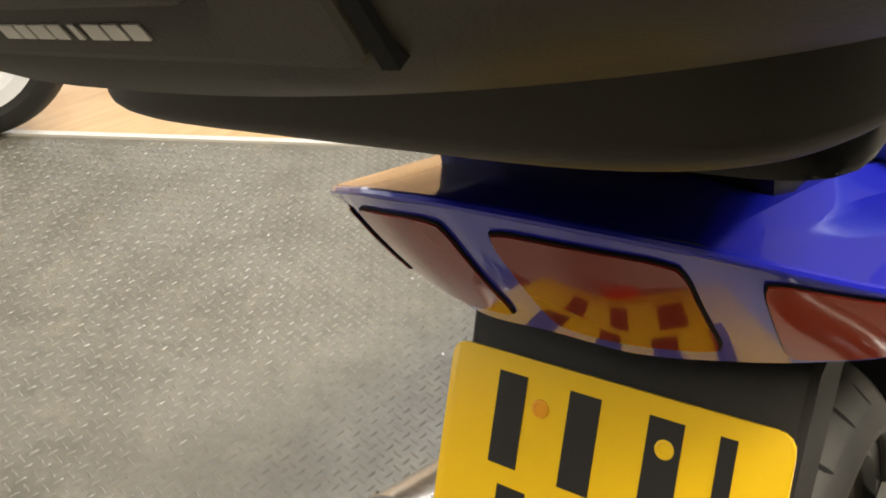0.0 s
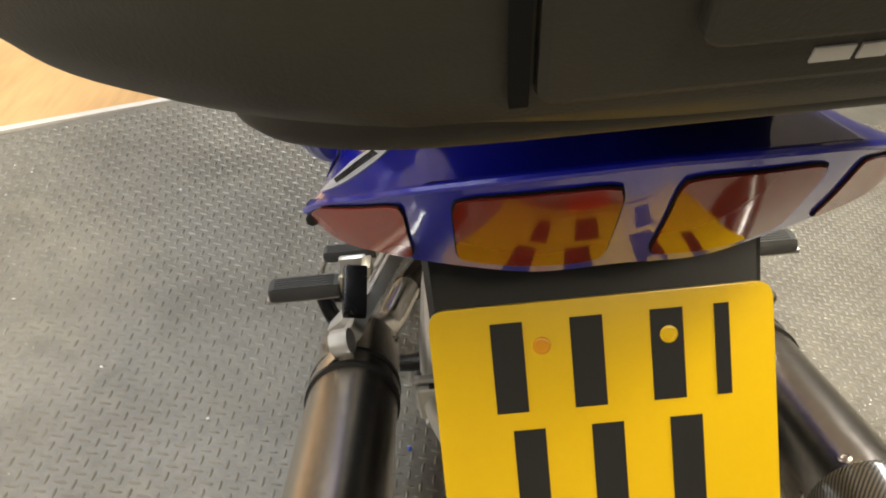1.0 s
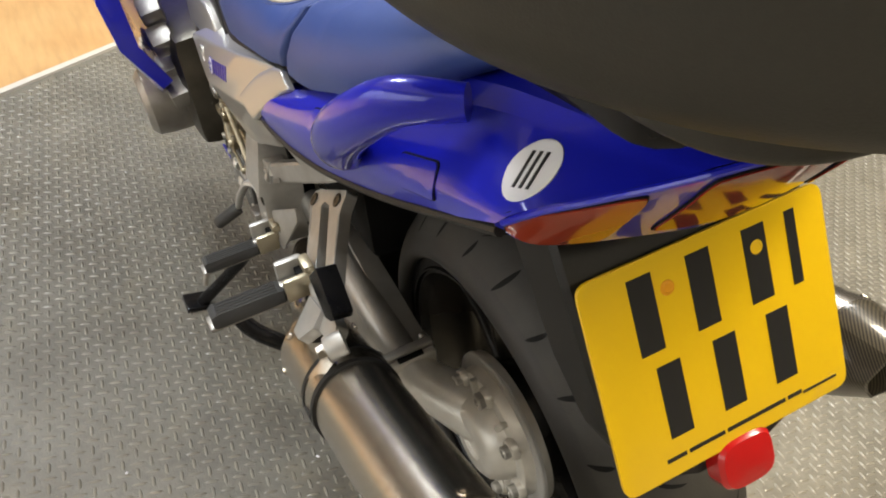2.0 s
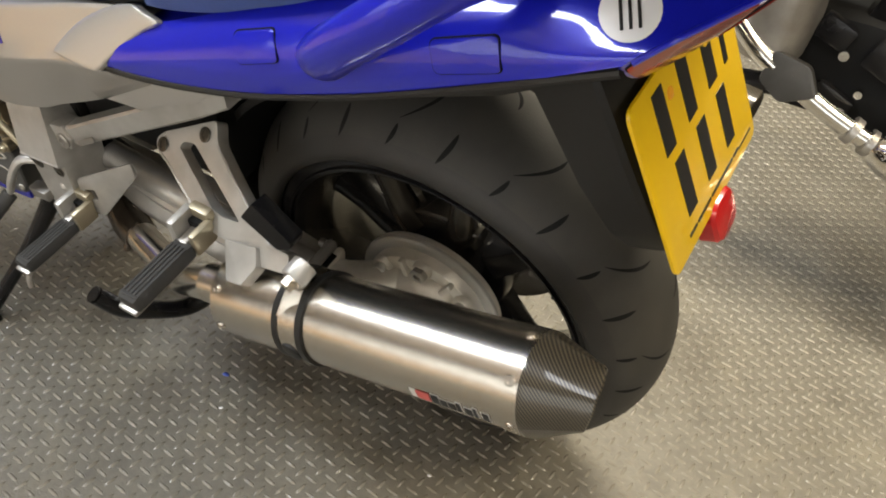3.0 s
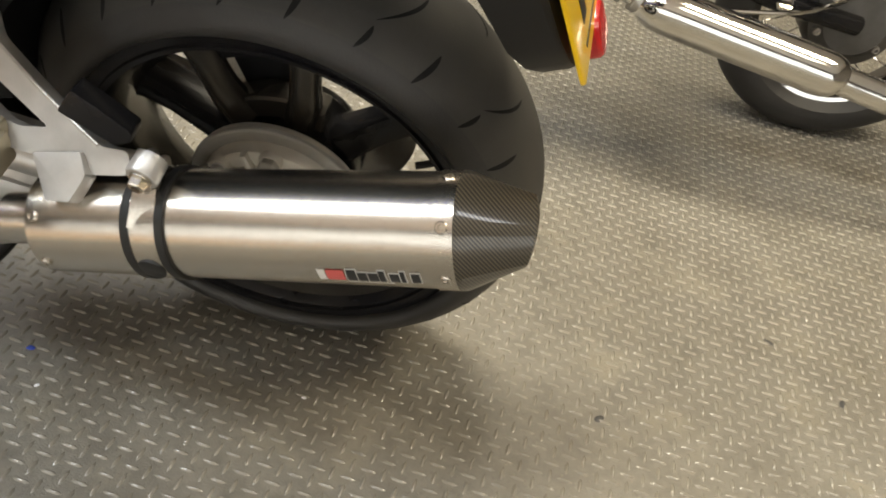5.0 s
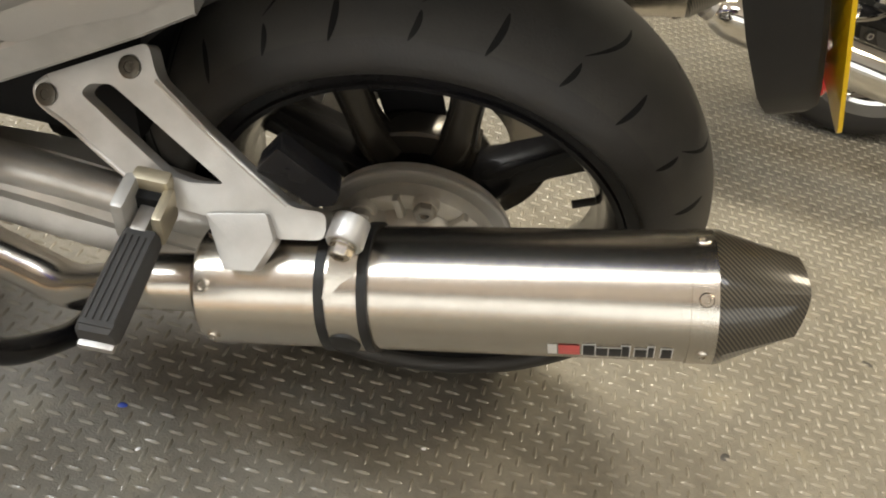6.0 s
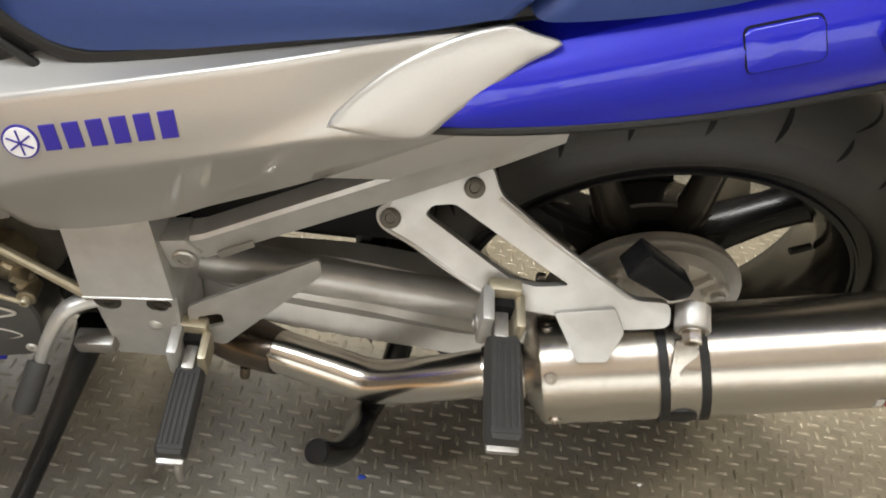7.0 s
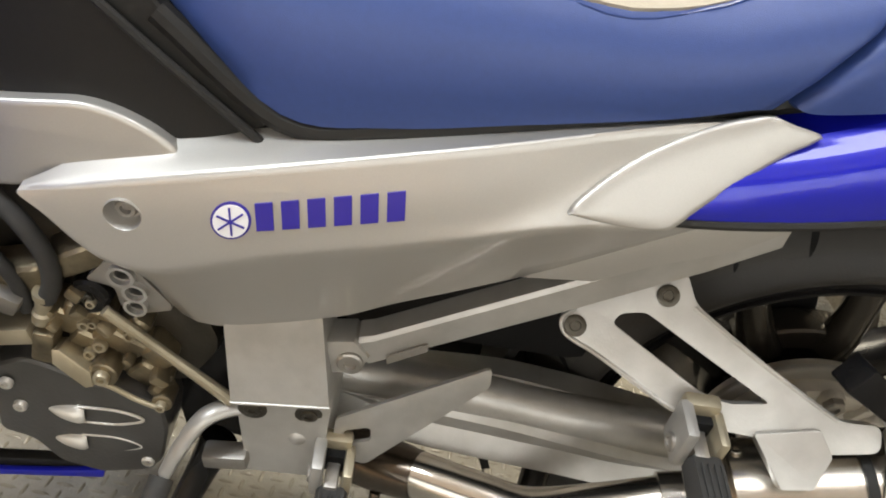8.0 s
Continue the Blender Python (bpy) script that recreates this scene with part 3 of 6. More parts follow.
# tail unit: side panels rising to a broad tail with a sloping rear face
TAIL = [  # x, lower edge y z, belly y z, crease y z, middle z
    (-0.215, (-0.178, 0.664), (-0.182, 0.676), (-0.174, 0.698), 0.70),
    (-0.171, (-0.197, 0.677), (-0.198, 0.686), (-0.180, 0.712), 0.714),
    (-0.09, (-0.197, 0.690), (-0.196, 0.715), (-0.168, 0.742), 0.742),
    (0.02, (-0.190, 0.716), (-0.192, 0.745), (-0.160, 0.790), 0.800),
    (0.14, (-0.178, 0.757), (-0.182, 0.785), (-0.143, 0.838), 0.862),
    (0.25, (-0.172, 0.808), (-0.172, 0.832), (-0.121, 0.876), 0.902),
]
def tail_ring(x, low, belly, crease, top):
    """Half a section: lower edge, belly, shoulder, crease, foot of the raised deck, deck, middle."""
    shoulder = ((belly[0] + crease[0]) / 2 - 0.008 * min(1, max(0, (x + 0.2) / 0.2)), (belly[1] + crease[1]) / 2 + 0.003)
    deck = (crease[0] + 0.011, crease[1] + 0.55 * (top - crease[1]) * (1 if x > 0.1 else 0.5))
    return [Vector((x, *p)) for p in (low, belly, shoulder, crease, deck, (deck[0] * 0.5, deck[1] * 0.3 + top * 0.7), (0, top))]



U_RIM = [Vector((0.356, -0.172, 0.869)), Vector((0.371, -0.164, 0.884)), Vector((0.402, -0.135, 0.903)), Vector((0.437, -0.1, 0.925)), Vector((0.463, -0.05, 0.941)), Vector((0.472, 0, 0.947))]
D_RIM = [Vector((0.354, -0.171, 0.866)), Vector((0.360, -0.152, 0.847)), Vector((0.369, -0.12, 0.839)), Vector((0.380, -0.085, 0.836)), Vector((0.395, -0.045, 0.838)), Vector((0.400, 0, 0.842))]


def mirrored(half):
    return [Vector(p) for p in half] + [Vector((p.x, -p.y, p.z)) for p in half[-2::-1]]


halves = [tail_ring(*r) for r in TAIL] + [U_RIM[:4] + [Vector((0.4405, -0.0945, 0.928))] + U_RIM[4:]]
cols = [catmull([h[i] for h in halves], 6) for i in range(7)]
rings = []
for k in range(len(cols[0])):
    sec = [c[k] for c in cols]
    rings.append(mirrored(catmull(sec[:4], 5) + catmull(sec[4:], 4)))
tail = part("tail_unit", loft(rings, closed=False), M_BLUE, moto, "glossy blue tail panel", angle=24)
# rear face, concave between the rims
RU, RD = catmull(U_RIM, 8), catmull(D_RIM, 8)


def along(line, y):
    for a, b in zip(line, line[1:]):
        if a.y <= y <= b.y:
            return a.lerp(b, (y - a.y) / max(b.y - a.y, 1e-6))
    return line[-1] if y > line[-1].y else line[0]


def rear_point(y, t, lift=0.0):
    """A point of the rear face: y across, t down from the upper rim."""
    a, b = along(RU, -abs(y)).copy(), along(RD, -abs(y)).copy()
    a.y = b.y = y
    p, h = a.lerp(b, t), (b - a).length
    return p + Vector((0.86, 0, -0.5)) * (0.02 * h * math.sin(math.pi * min(max(t, 0), 1)) + lift)


SN = 60
rings = [[rear_point(-0.1715 + 0.343 * s / SN, t / 8) for s in range(SN + 1)] for t in range(9)]
part("rear_panel", loft(rings, closed=False), M_BLUE, tail, "blue surround of the rear lamps")
# a lip that runs along the upper rim
part("upper_lip", tube([rear_point(-0.17 + 0.34 * k / 24, 0.0) + Vector((0.001, 0, -0.002)) for k in range(25)], 0.0024, 8, 2), M_BLUE, tail)


def lens(name, s0, s1, t0, t1, slant, material, label):
    """A lamp lens set proud of the rear face, the dark gap round it painted as a near-black patch."""
    obs = []
    for grow, lift, nm, mt in ((0.0009, 0.0012, "seal", M_RECESS_BLACK), (0.0, 0.0022, name, material)):
        n = 12
        rr = []
        for j in range(n + 1):
            t = t0 - grow * 10 + (t1 - t0 + 20 * grow) * j / n
            rr.append([])
            for i in range(n + 1):
                s = s0 - grow + (s1 - s0 + 2 * grow) * i / n + slant * (t - 0.5)
                # rounded corners
                ci, cj = abs(2 * i / n - 1), abs(2 * j / n - 1)
                pull = max(0, ci + cj - 1.75) * 0.12
                s += -pull * (s1 - s0) * (1 if i > n / 2 else -1)
                t_ = t - pull * (t1 - t0) * (1 if j > n / 2 else -1)
                rr[-1].append(rear_point(s, t_, lift))
        bm = loft(rr, closed=False)
        r2 = bmesh.ops.extrude_face_region(bm, geom=list(bm.faces))
        bmesh.ops.translate(bm, verts=[v for v in r2["geom"] if isinstance(v, bmesh.types.BMVert)], vec=Vector((-0.86, 0, 0.5)) * (lift + 0.004))
        obs.append(part(nm, bm, mt, tail, label if nm == name else "", angle=50))
    return obs[1]


lens("tail_lamp", -0.087, -0.012, 0.15, 0.86, 0.0, M_LENS, "red tail lamp lens reflecting the plate")
lens("tail_lamp", 0.012, 0.087, 0.15, 0.86, 0.0, M_LENS, "red tail lamp lens reflecting the plate")
lens("rear_indicator", -0.167, -0.112, 0.16, 0.92, 0.0, M_AMBER, "amber rear indicator lens")
lens("rear_indicator", 0.112, 0.167, 0.16, 0.92, 0.0, M_AMBER, "amber rear indicator lens")

# top case on the rack
case = new("top_case")
case.matrix_world = moto.matrix_world
tagged(case, "matt black plastic motorcycle top case on the tail rack", "top case")


def shell(levels, n=64, power=3.2, rear=9.0):
    """Rounded boxes stacked in z: (z, x centre, half length, half width)."""
    rr = []
    for z, cx, hx, hy in levels:
        r = []
        for i in range(n):
            a = 2 * math.pi * i / n
            c, s = math.cos(a), math.sin(a)
            r.append(Vector((cx + hx * math.copysign(abs(c) ** (2 / power), c), hy * math.copysign(abs(s) ** (2 / power), s), z)))
        rr.append(r)
    for r in rr:
        for p in r:
            p.x = min(p.x, rear + 0.547 * (p.z - 1.04))
    return loft(rr)


def quarter(cx, hx, hy, z, r, h, n=6):
    return [(z + h * (1 - math.cos(math.pi / 2 * k / n)), cx, hx - r * (1 - math.sin(math.pi / 2 * k / n)), hy - r * (1 - math.sin(math.pi / 2 * k / n))) for k in range(n + 1)]


part("case_tray", shell(quarter(0.352, 0.182, 0.168, 0.986, 0.022, 0.012) + [(1.035, 0.352, 0.183, 0.170)], 96, 5.5), M_CASE, case)
base = part("case_base", shell(quarter(0.384, 0.25, 0.25, 1.02, 0.082, 0.045) + [(1.115, 0.384, 0.25, 0.25)], 128, 2.45, 0.6035), M_CASE, case)
part("case_lid", shell([(1.12, 0.384, 0.249, 0.249), (1.18, 0.38, 0.245, 0.245), (1.25, 0.36, 0.22, 0.22), (1.29, 0.34, 0.17, 0.165)], 128, 2.45, 0.6035), M_CASE, case)
part("case_seal", shell([(1.105, 0.384, 0.244, 0.244), (1.125, 0.384, 0.244, 0.244)], 128, 2.45, 0.594), M_RECESS_BLACK, case)

refl = part("rear_reflector", shell([(-0.014, 0, 0.0225, 0.027), (0.002, 0, 0.0225, 0.027), (0.006, 0, 0.02, 0.024), (0.008, 0, 0.011, 0.013)], 32, 3.4), M_RED, moto, "red rear reflector under the number plate")
refl.matrix_local = Matrix.Translation((0.431, 0.0, 0.601)) @ PLATE.to_3x3().to_4x4() @ pose(0, 0, 0, 0, 0, 90)


def slab3(points, normal, thick, bevel=0.002, holes=(), round_to=0.0, seg=2):
    """A bevelled plate whose outer face has the given corners, thick metres deep against the normal."""
    n = Vector(normal).normalized()
    o = sum((Vector(p) for p in points), Vector()) / len(points)
    u = (Vector((1, 0, 0)) - n * n.x).normalized()
    v = n.cross(u)
    flat = lambda pp: [((Vector(p) - o).dot(u), -(Vector(p) - o).dot(v)) for p in pp]
    hh = [rounded(flat(h), 0.005) for h in holes]
    b2 = prism(flat(points), 0, -thick, bevel, hh, round_to=round_to, seg=seg)
    m = Matrix(((u.x, n.x, -v.x, o.x), (u.y, n.y, -v.y, o.y), (u.z, n.z, -v.z, o.z), (0, 0, 0, 1)))
    bmesh.ops.transform(b2, matrix=m, verts=b2.verts)
    return b2


# frame plate: an upper face that leans in and a lower face below a ridge
fp = part("frame_plate", loft([[Vector((-0.466, -0.174, 0.503)), Vector((-0.389, -0.174, 0.521)), Vector((-0.389, -0.13, 0.515)), Vector((-0.466, -0.13, 0.497))],
                               [Vector((-0.453, -0.2, 0.418)), Vector((-0.372, -0.2, 0.429)), Vector((-0.366, -0.13, 0.429)), Vector((-0.453, -0.13, 0.418))],
                               [Vector((-0.451, -0.191, 0.412)), Vector((-0.371, -0.193, 0.423)), Vector((-0.365, -0.13, 0.423)), Vector((-0.451, -0.13, 0.412))],
                               [Vector((-0.438, -0.198, 0.318)), Vector((-0.372, -0.2, 0.325)), Vector((-0.366, -0.14, 0.325)), Vector((-0.438, -0.14, 0.318))]]), M_ALU, moto, "silver cast frame plate with two bolts", smooth=False)
for x, z in ((-0.436, 0.404), (-0.388, 0.406)):
    part("recessed_bolt", bolt((x, -0.1925, z), (0, -1, 0), 0.0125, 0.0015), M_ENGINE, fp, "dark recessed bolt")
    part("bolt_socket", bolt((x, -0.1935, z), (0, -1, 0), 0.0075, 0.002), M_ENGINE, fp)
part("plate_ridge", tube([(-0.4535, -0.1995, 0.4175), (-0.372, -0.1995, 0.4285)], 0.0016, 8, 1), M_ALU, fp)
part("plate_lump", lathe([(0, 0.009), (0.003, 0.006), (0.004, 0.001)], (-0.396, -0.1945, 0.372), (0, -1, 0), 20), M_ALU, fp)
part("frame_lug", slab3([(-0.384, -0.178, 0.485), (-0.36, -0.176, 0.49), (-0.346, -0.176, 0.474), (-0.352, -0.182, 0.456), (-0.375, -0.185, 0.452)], (0, -1, 0.1), 0.03, 0.003), M_ALU, fp)
part("lug_bolt", bolt((-0.361, -0.18, 0.468), (0, -1, 0.1), 0.011, 0.004), M_ALU_RAW, fp)
part("frame_spar", slab3([(-0.60, -0.14, 0.62), (-0.42, -0.14, 0.60), (-0.37, -0.14, 0.52), (-0.37, -0.14, 0.3), (-0.44, -0.14, 0.3), (-0.47, -0.14, 0.5), (-0.6, -0.14, 0.55)], (0, -1, 0), 0.03, 0.004), M_SATIN, moto, "dark frame spar behind the cover")

# subframe rail
rr = []
for x, y, z0, z1 in ((-0.357, -0.174, 0.464, 0.489), (-0.345, -0.175, 0.46, 0.495), (-0.2, -0.164, 0.545, 0.58), (-0.105, -0.155, 0.601, 0.637), (-0.06, -0.15, 0.63, 0.663)):
    rr.append([Vector((x, y + 0.003, z0)), Vector((x, y, z0 + 0.004)), Vector((x, y, z1 - 0.004)), Vector((x, y + 0.003, z1)), Vector((x, y + 0.022, z1)), Vector((x, y + 0.022, z0))])
rail = part("subframe_rail", loft(rr), M_ALU, moto, "silver box-section subframe rail")
part("rail_label", slab3([(-0.333, -0.1775, 0.478), (-0.331, -0.179, 0.471), (-0.3, -0.176, 0.489), (-0.302, -0.1745, 0.496)], (0.06, -1, 0.12), 0.0012, 0), M_ALU_RAW, rail, "worn grey label")

part("inner_panel", slab3([(-0.46, -0.125, 0.70), (-0.05, -0.125, 0.74), (-0.05, -0.125, 0.66), (-0.36, -0.125, 0.44), (-0.46, -0.125, 0.44)], (0, -1, 0), 0.02, 0.003), M_BLACK, moto, "black inner panel behind the rail")

# heel guard and rear footrest hanger
guard = part("heel_guard", slab3([(-0.366, -0.177, 0.398), (-0.244, -0.182, 0.479), (-0.241, -0.188, 0.458), (-0.334, -0.188, 0.342), (-0.366, -0.188, 0.352)], (0.05, -1, 0.1), 0.004, 0.0012, round_to=0.006,
                                 holes=[[(-0.358, -0.178, 0.384), (-0.335, -0.18, 0.392), (-0.332, -0.186, 0.375), (-0.356, -0.186, 0.366)]]), M_ALU, moto, "silver heel guard plate")
HN = (-0.2, -0.745, 0.636)
HANGER = [(-0.1076, -0.1298, 0.5796), (-0.097, -0.1476, 0.5621), (-0.0524, -0.1732, 0.5462), (-0.0111, -0.1955, 0.533), (0.0243, -0.2136, 0.523), (0.0534, -0.2163, 0.529), (0.056, -0.2306, 0.513), (0.0179, -0.2303, 0.5014), (-0.0391, -0.2191, 0.4966), (-0.0653, -0.2148, 0.4934), (-0.1002, -0.2051, 0.4938), (-0.1379, -0.187, 0.5031), (-0.1709, -0.1702, 0.5125), (-0.1874, -0.1631, 0.5156), (-0.1972, -0.1574, 0.5192), (-0.1997, -0.1501, 0.5269), (-0.1903, -0.1451, 0.5357), (-0.1469, -0.1372, 0.5586)]
SLOT = [(-0.1582, -0.155, 0.5342), (-0.1527, -0.1501, 0.5416), (-0.1337, -0.1505, 0.5473), (-0.0298, -0.2023, 0.5192), (-0.0584, -0.2015, 0.5111), (-0.078, -0.197, 0.5103)]
hanger = part("footrest_hanger", slab3(HANGER, HN, 0.016, 0.0055, [SLOT], round_to=0.008, seg=3), M_ALU, moto, "silver cast footrest hanger with a long slot")
for p in ((-0.1192, -0.1422, 0.5614), (-0.1863, -0.1553, 0.525)):
    at = Vector(p) + Vector(HN) * 0.0005
    part("hanger_bolt", bolt(at + Vector(HN) * 0.0006, HN, 0.0092, 0.0014), M_ENGINE, hanger)
boss = part("clamp_boss", lathe([(-0.006, 0.004), (-0.006, 0.0145), (0.0135, 0.015), (0.0155, 0.0138), (0.0155, 0.011), (0.0145, 0.0105), (0.0145, 0.003)], (0.0728, -0.222, 0.5245), (-0.1, -0.96, -0.2), 36), M_ALU, hanger, angle=50)
part("clamp_washer", lathe([(0.0, 0.003), (0.0, 0.0105), (0.003, 0.0105), (0.003, 0.003)], (0.0713, -0.2365, 0.5215), (-0.1, -0.96, -0.2), 28), M_STEEL, boss)
part("clamp_bolt", lathe([(0.003, 0.002), (0.003, 0.0085), (0.0105, 0.0085), (0.0115, 0.0075), (0.0115, 0.0045), (0.008, 0.004), (0.008, 0.0005)], (0.0713, -0.2365, 0.5215), (-0.1, -0.96, -0.2), 6), M_STEEL, boss, "steel clamp bolt")
part("clamp_tab", slab3([(0.062, -0.238, 0.507), (0.083, -0.238, 0.513), (0.083, -0.262, 0.487), (0.062, -0.262, 0.481)], (0, -0.7, 0.7), 0.006, 0.001), M_STEEL, hanger)
flip = lambda pts: [(x, -y, z) for x, y, z in pts]
hang_r = part("footrest_hanger", slab3(flip(HANGER), (-0.2, 0.745, 0.636), 0.02, 0.005, [flip(SLOT)], round_to=0.006), M_ALU, moto, "silver cast footrest hanger with a long slot")
part("clamp_boss", lathe([(-0.016, 0.004), (-0.016, 0.0112), (-0.014, 0.0125), (0.012, 0.0125), (0.0145, 0.011), (0.0145, 0.004)], (0.071, 0.226, 0.533), (0, 0.85, -0.25), 32), M_ALU, hang_r)
part("clamp_bolt", bolt((0.071, 0.238, 0.5295), (0, 0.85, -0.25), 0.0085, 0.011), M_STEEL, hang_r, "steel clamp bolt")
# raised lips along the outer edges
for lo, hi in ((9, 16), (1, 4)):
    lip = [Vector(p) for p in HANGER[lo:hi + 1]]
    mid = sum((Vector(p) for p in SLOT), Vector()) / len(SLOT)
    lip = [p + (mid - p).normalized() * 0.0028 - Vector(HN) * 0.0009 for p in lip]
    part("edge_ridge", tube(lip, 0.0021, 8, 4), M_ALU, hanger)
shield = part("pipe_shield", slab3([(-0.0406, -0.2205, 0.5024), (0.0079, -0.2208, 0.5188), (0.0181, -0.2363, 0.507), (0.0066, -0.2551, 0.4877), (-0.0173, -0.2544, 0.481)], (-0.235, -0.639, 0.732), 0.016, 0.0025, round_to=0.003), M_ALU, moto, "silver angular heat shield over the silencer")
# black plastic block on the rear edge of the hanger
part("hanger_block", slab3([(0.0, -0.2125, 0.565), (0.015, -0.2125, 0.588), (0.063, -0.222, 0.558), (0.0615, -0.228, 0.549), (0.047, -0.2335, 0.545)], (0.1, -0.93, 0.25), 0.026, 0.0028, round_to=0.003), M_SATIN, moto, "black plastic block on the hanger beside the drive housing")


def footrest(name, base, length, w, th, mount, label, sg=-1):
    """A folding footrest: a ribbed rubber pad pointing out, on a cast clevis."""
    bx, by, bz = base
    bm = loft([[Vector((bx + w * k * cx, by + sg * length * f, bz + th * h * cz)) for cx, cz in ((-0.5, -0.3), (-0.5, 0.2), (-0.38, 0.5), (0.38, 0.5), (0.5, 0.2), (0.5, -0.3), (0.4, -0.5), (-0.4, -0.5))]
               for f, k, h in ((0.0, 0.8, 0.8), (0.03, 0.94, 0.95), (0.3, 1.0, 1.0), (0.9, 1.0, 1.0), (0.97, 0.97, 0.96), (1.0, 0.85, 0.8))])
    peg = part(name, bm, M_PEG, moto, label)
    for k in range(5):
        x = bx + (k - 2) * w * 0.165
        part("rib", rbox((x, by + sg * length * 0.5, bz + th / 2 + 0.0002), (w * 0.095, length * 0.82, 0.0024), 0.001), M_PEG, peg)
    part("cross_rib", rbox((bx, by + sg * length * 0.93, bz + th / 2 + 0.0002), (w * 0.8, 0.005, 0.0022), 0.001), M_PEG, peg)
    part("metal_core", rbox((bx, by + sg * (length / 2 + 0.004), bz - th * 0.42), (w * 0.86, length + 0.002, th * 0.34), 0.003), M_ALU_RAW, peg, "worn alloy core under the rubber")
    # clevis: two cheeks and a top bridge round a pocket shaded by a near-black block
    part("clevis", rbox((mount[0] - w * 0.46, mount[1] + sg * 0.002, mount[2] + 0.008), (0.011, 0.036, 0.042), 0.0045), M_ALU, peg, "cast aluminium clevis")
    part("clevis_cheek", rbox((mount[0] + w * 0.46, mount[1] + sg * 0.002, mount[2] + 0.004), (0.009, 0.034, 0.034), 0.004), M_GOLD, peg)
    part("clevis_back", rbox((mount[0], mount[1] - sg * 0.017, mount[2] + 0.016), (w * 0.95, 0.014, 0.026), 0.004), M_GOLD, peg)
    part("clevis_pocket", rbox((mount[0], mount[1] - sg * 0.008, mount[2] + 0.006), (w * 0.7, 0.012, 0.022), 0.002), M_RECESS_BLACK, peg)
    part("peg_tongue", rbox((mount[0], mount[1] + sg * 0.008, mount[2]), (w * 0.42, 0.03, 0.016), 0.003), M_ALU_RAW, peg)
    part("pivot_pin", bolt((mount[0] - w * 0.46 - 0.0055, mount[1] + sg * 0.006, mount[2]), (-1, 0.1 * sg, 0), 0.008, 0.003), M_ALU_RAW, peg)
    return peg


footrest("passenger_footrest", (-0.082, -0.243, 0.488), 0.093, 0.031, 0.02, (-0.085, -0.224, 0.490), "folded-out passenger footrest with ribbed black rubber")
footrest("passenger_footrest", (-0.082, 0.243, 0.488), 0.093, 0.031, 0.02, (-0.085, 0.224, 0.490), "folded-out passenger footrest with ribbed black rubber", 1)
front_peg = footrest("rider_footrest", (-0.359, -0.226, 0.348), 0.088, 0.029, 0.018, (-0.361, -0.208, 0.352), "rider footrest with worn black rubber")
part("feeler", tube([(-0.352, -0.31, 0.342), (-0.352, -0.318, 0.33), (-0.35, -0.322, 0.318)], 0.004, 10), M_ALU_RAW, front_peg)

# gear lever, its rod, the side stand and the centre stand tang
lever = part("gear_lever", tube([(-0.425, -0.18, 0.392), (-0.452, -0.186, 0.394), (-0.476, -0.198, 0.388), (-0.494, -0.212, 0.358), (-0.506, -0.22, 0.328)], [0.009, 0.009, 0.0092, 0.0085, 0.0075], 14, flat=0.7), M_ALU, moto, "silver gear lever with a rubber toe piece")
part("toe_rubber", lathe([(0, 0.004), (0, 0.011), (0.045, 0.011), (0.05, 0.008), (0.05, 0.002)], (-0.508, -0.221, 0.324), (-0.15, -0.85, -0.45), 20), M_PEG, lever)
part("linkage_rod", tube([(-0.455, -0.187, 0.403), (-0.508, -0.185, 0.45), (-0.554, -0.184, 0.491)], [0.0058, 0.0045, 0.0048], 10), M_GOLD, moto, "thin silver gear linkage rod")
part("lever_arm", rbox((-0.457, -0.197, 0.335), (0.04, 0.02, 0.018), 0.004, turned(0, -8, 0)), M_ALU_RAW, moto)
stand = part("side_stand", tube([(-0.47, -0.17, 0.32), (-0.487, -0.19, 0.277), (-0.525, -0.255, 0.19), (-0.57, -0.335, 0.1)], [0.018, 0.014, 0.011, 0.012], 14), M_SATIN, moto, "black side stand swung out to the floor")
part("stand_foot", rbox((-0.575, -0.345, 0.1), (0.05, 0.045, 0.012), 0.004, turned(-LEAN, 0, 0)), M_SATIN, stand)
tang = part("centre_stand", tube([(-0.15, -0.11, 0.3), (-0.165, -0.165, 0.268), (-0.187, -0.212, 0.255), (-0.198, -0.262, 0.3), (-0.212, -0.288, 0.328), (-0.228, -0.302, 0.36)], [0.015, 0.014, 0.013, 0.013, 0.013, 0.012], 14), M_SATIN, moto, "folded black centre stand with a foot tang")
part("tang_tip", lathe([(0, 0.003), (0, 0.0115), (0.002, 0.0115), (0.002, 0.003)], (-0.229, -0.303, 0.362), (-0.4, -0.3, 0.8), 20), M_SATIN, tang)

# exhaust link pipe with its clamp
link = part("link_pipe", tube([(-0.37, -0.13, 0.30), (-0.33, -0.16, 0.305), (-0.28, -0.18, 0.318), (-0.23, -0.195, 0.322), (-0.18, -0.21, 0.33), (-0.12, -0.222, 0.372), (-0.07, -0.226, 0.404), (-0.035, -0.227, 0.416)], 0.0225, 24), M_PIPE, moto, "polished steel link pipe")
part("pipe_collar", tube([(-0.355, -0.147, 0.302), (-0.325, -0.162, 0.306), (-0.3, -0.173, 0.312), (-0.282, -0.18, 0.317)], [0.028, 0.028, 0.026, 0.024], 24), M_HEAT, link, "heat-stained pipe collar")
part("inlet_sleeve", lathe([(-0.05, 0.022), (-0.05, 0.0255), (-0.012, 0.0255), (-0.012, 0.022)], EX_A, EX_D, 32), M_STEEL, link)
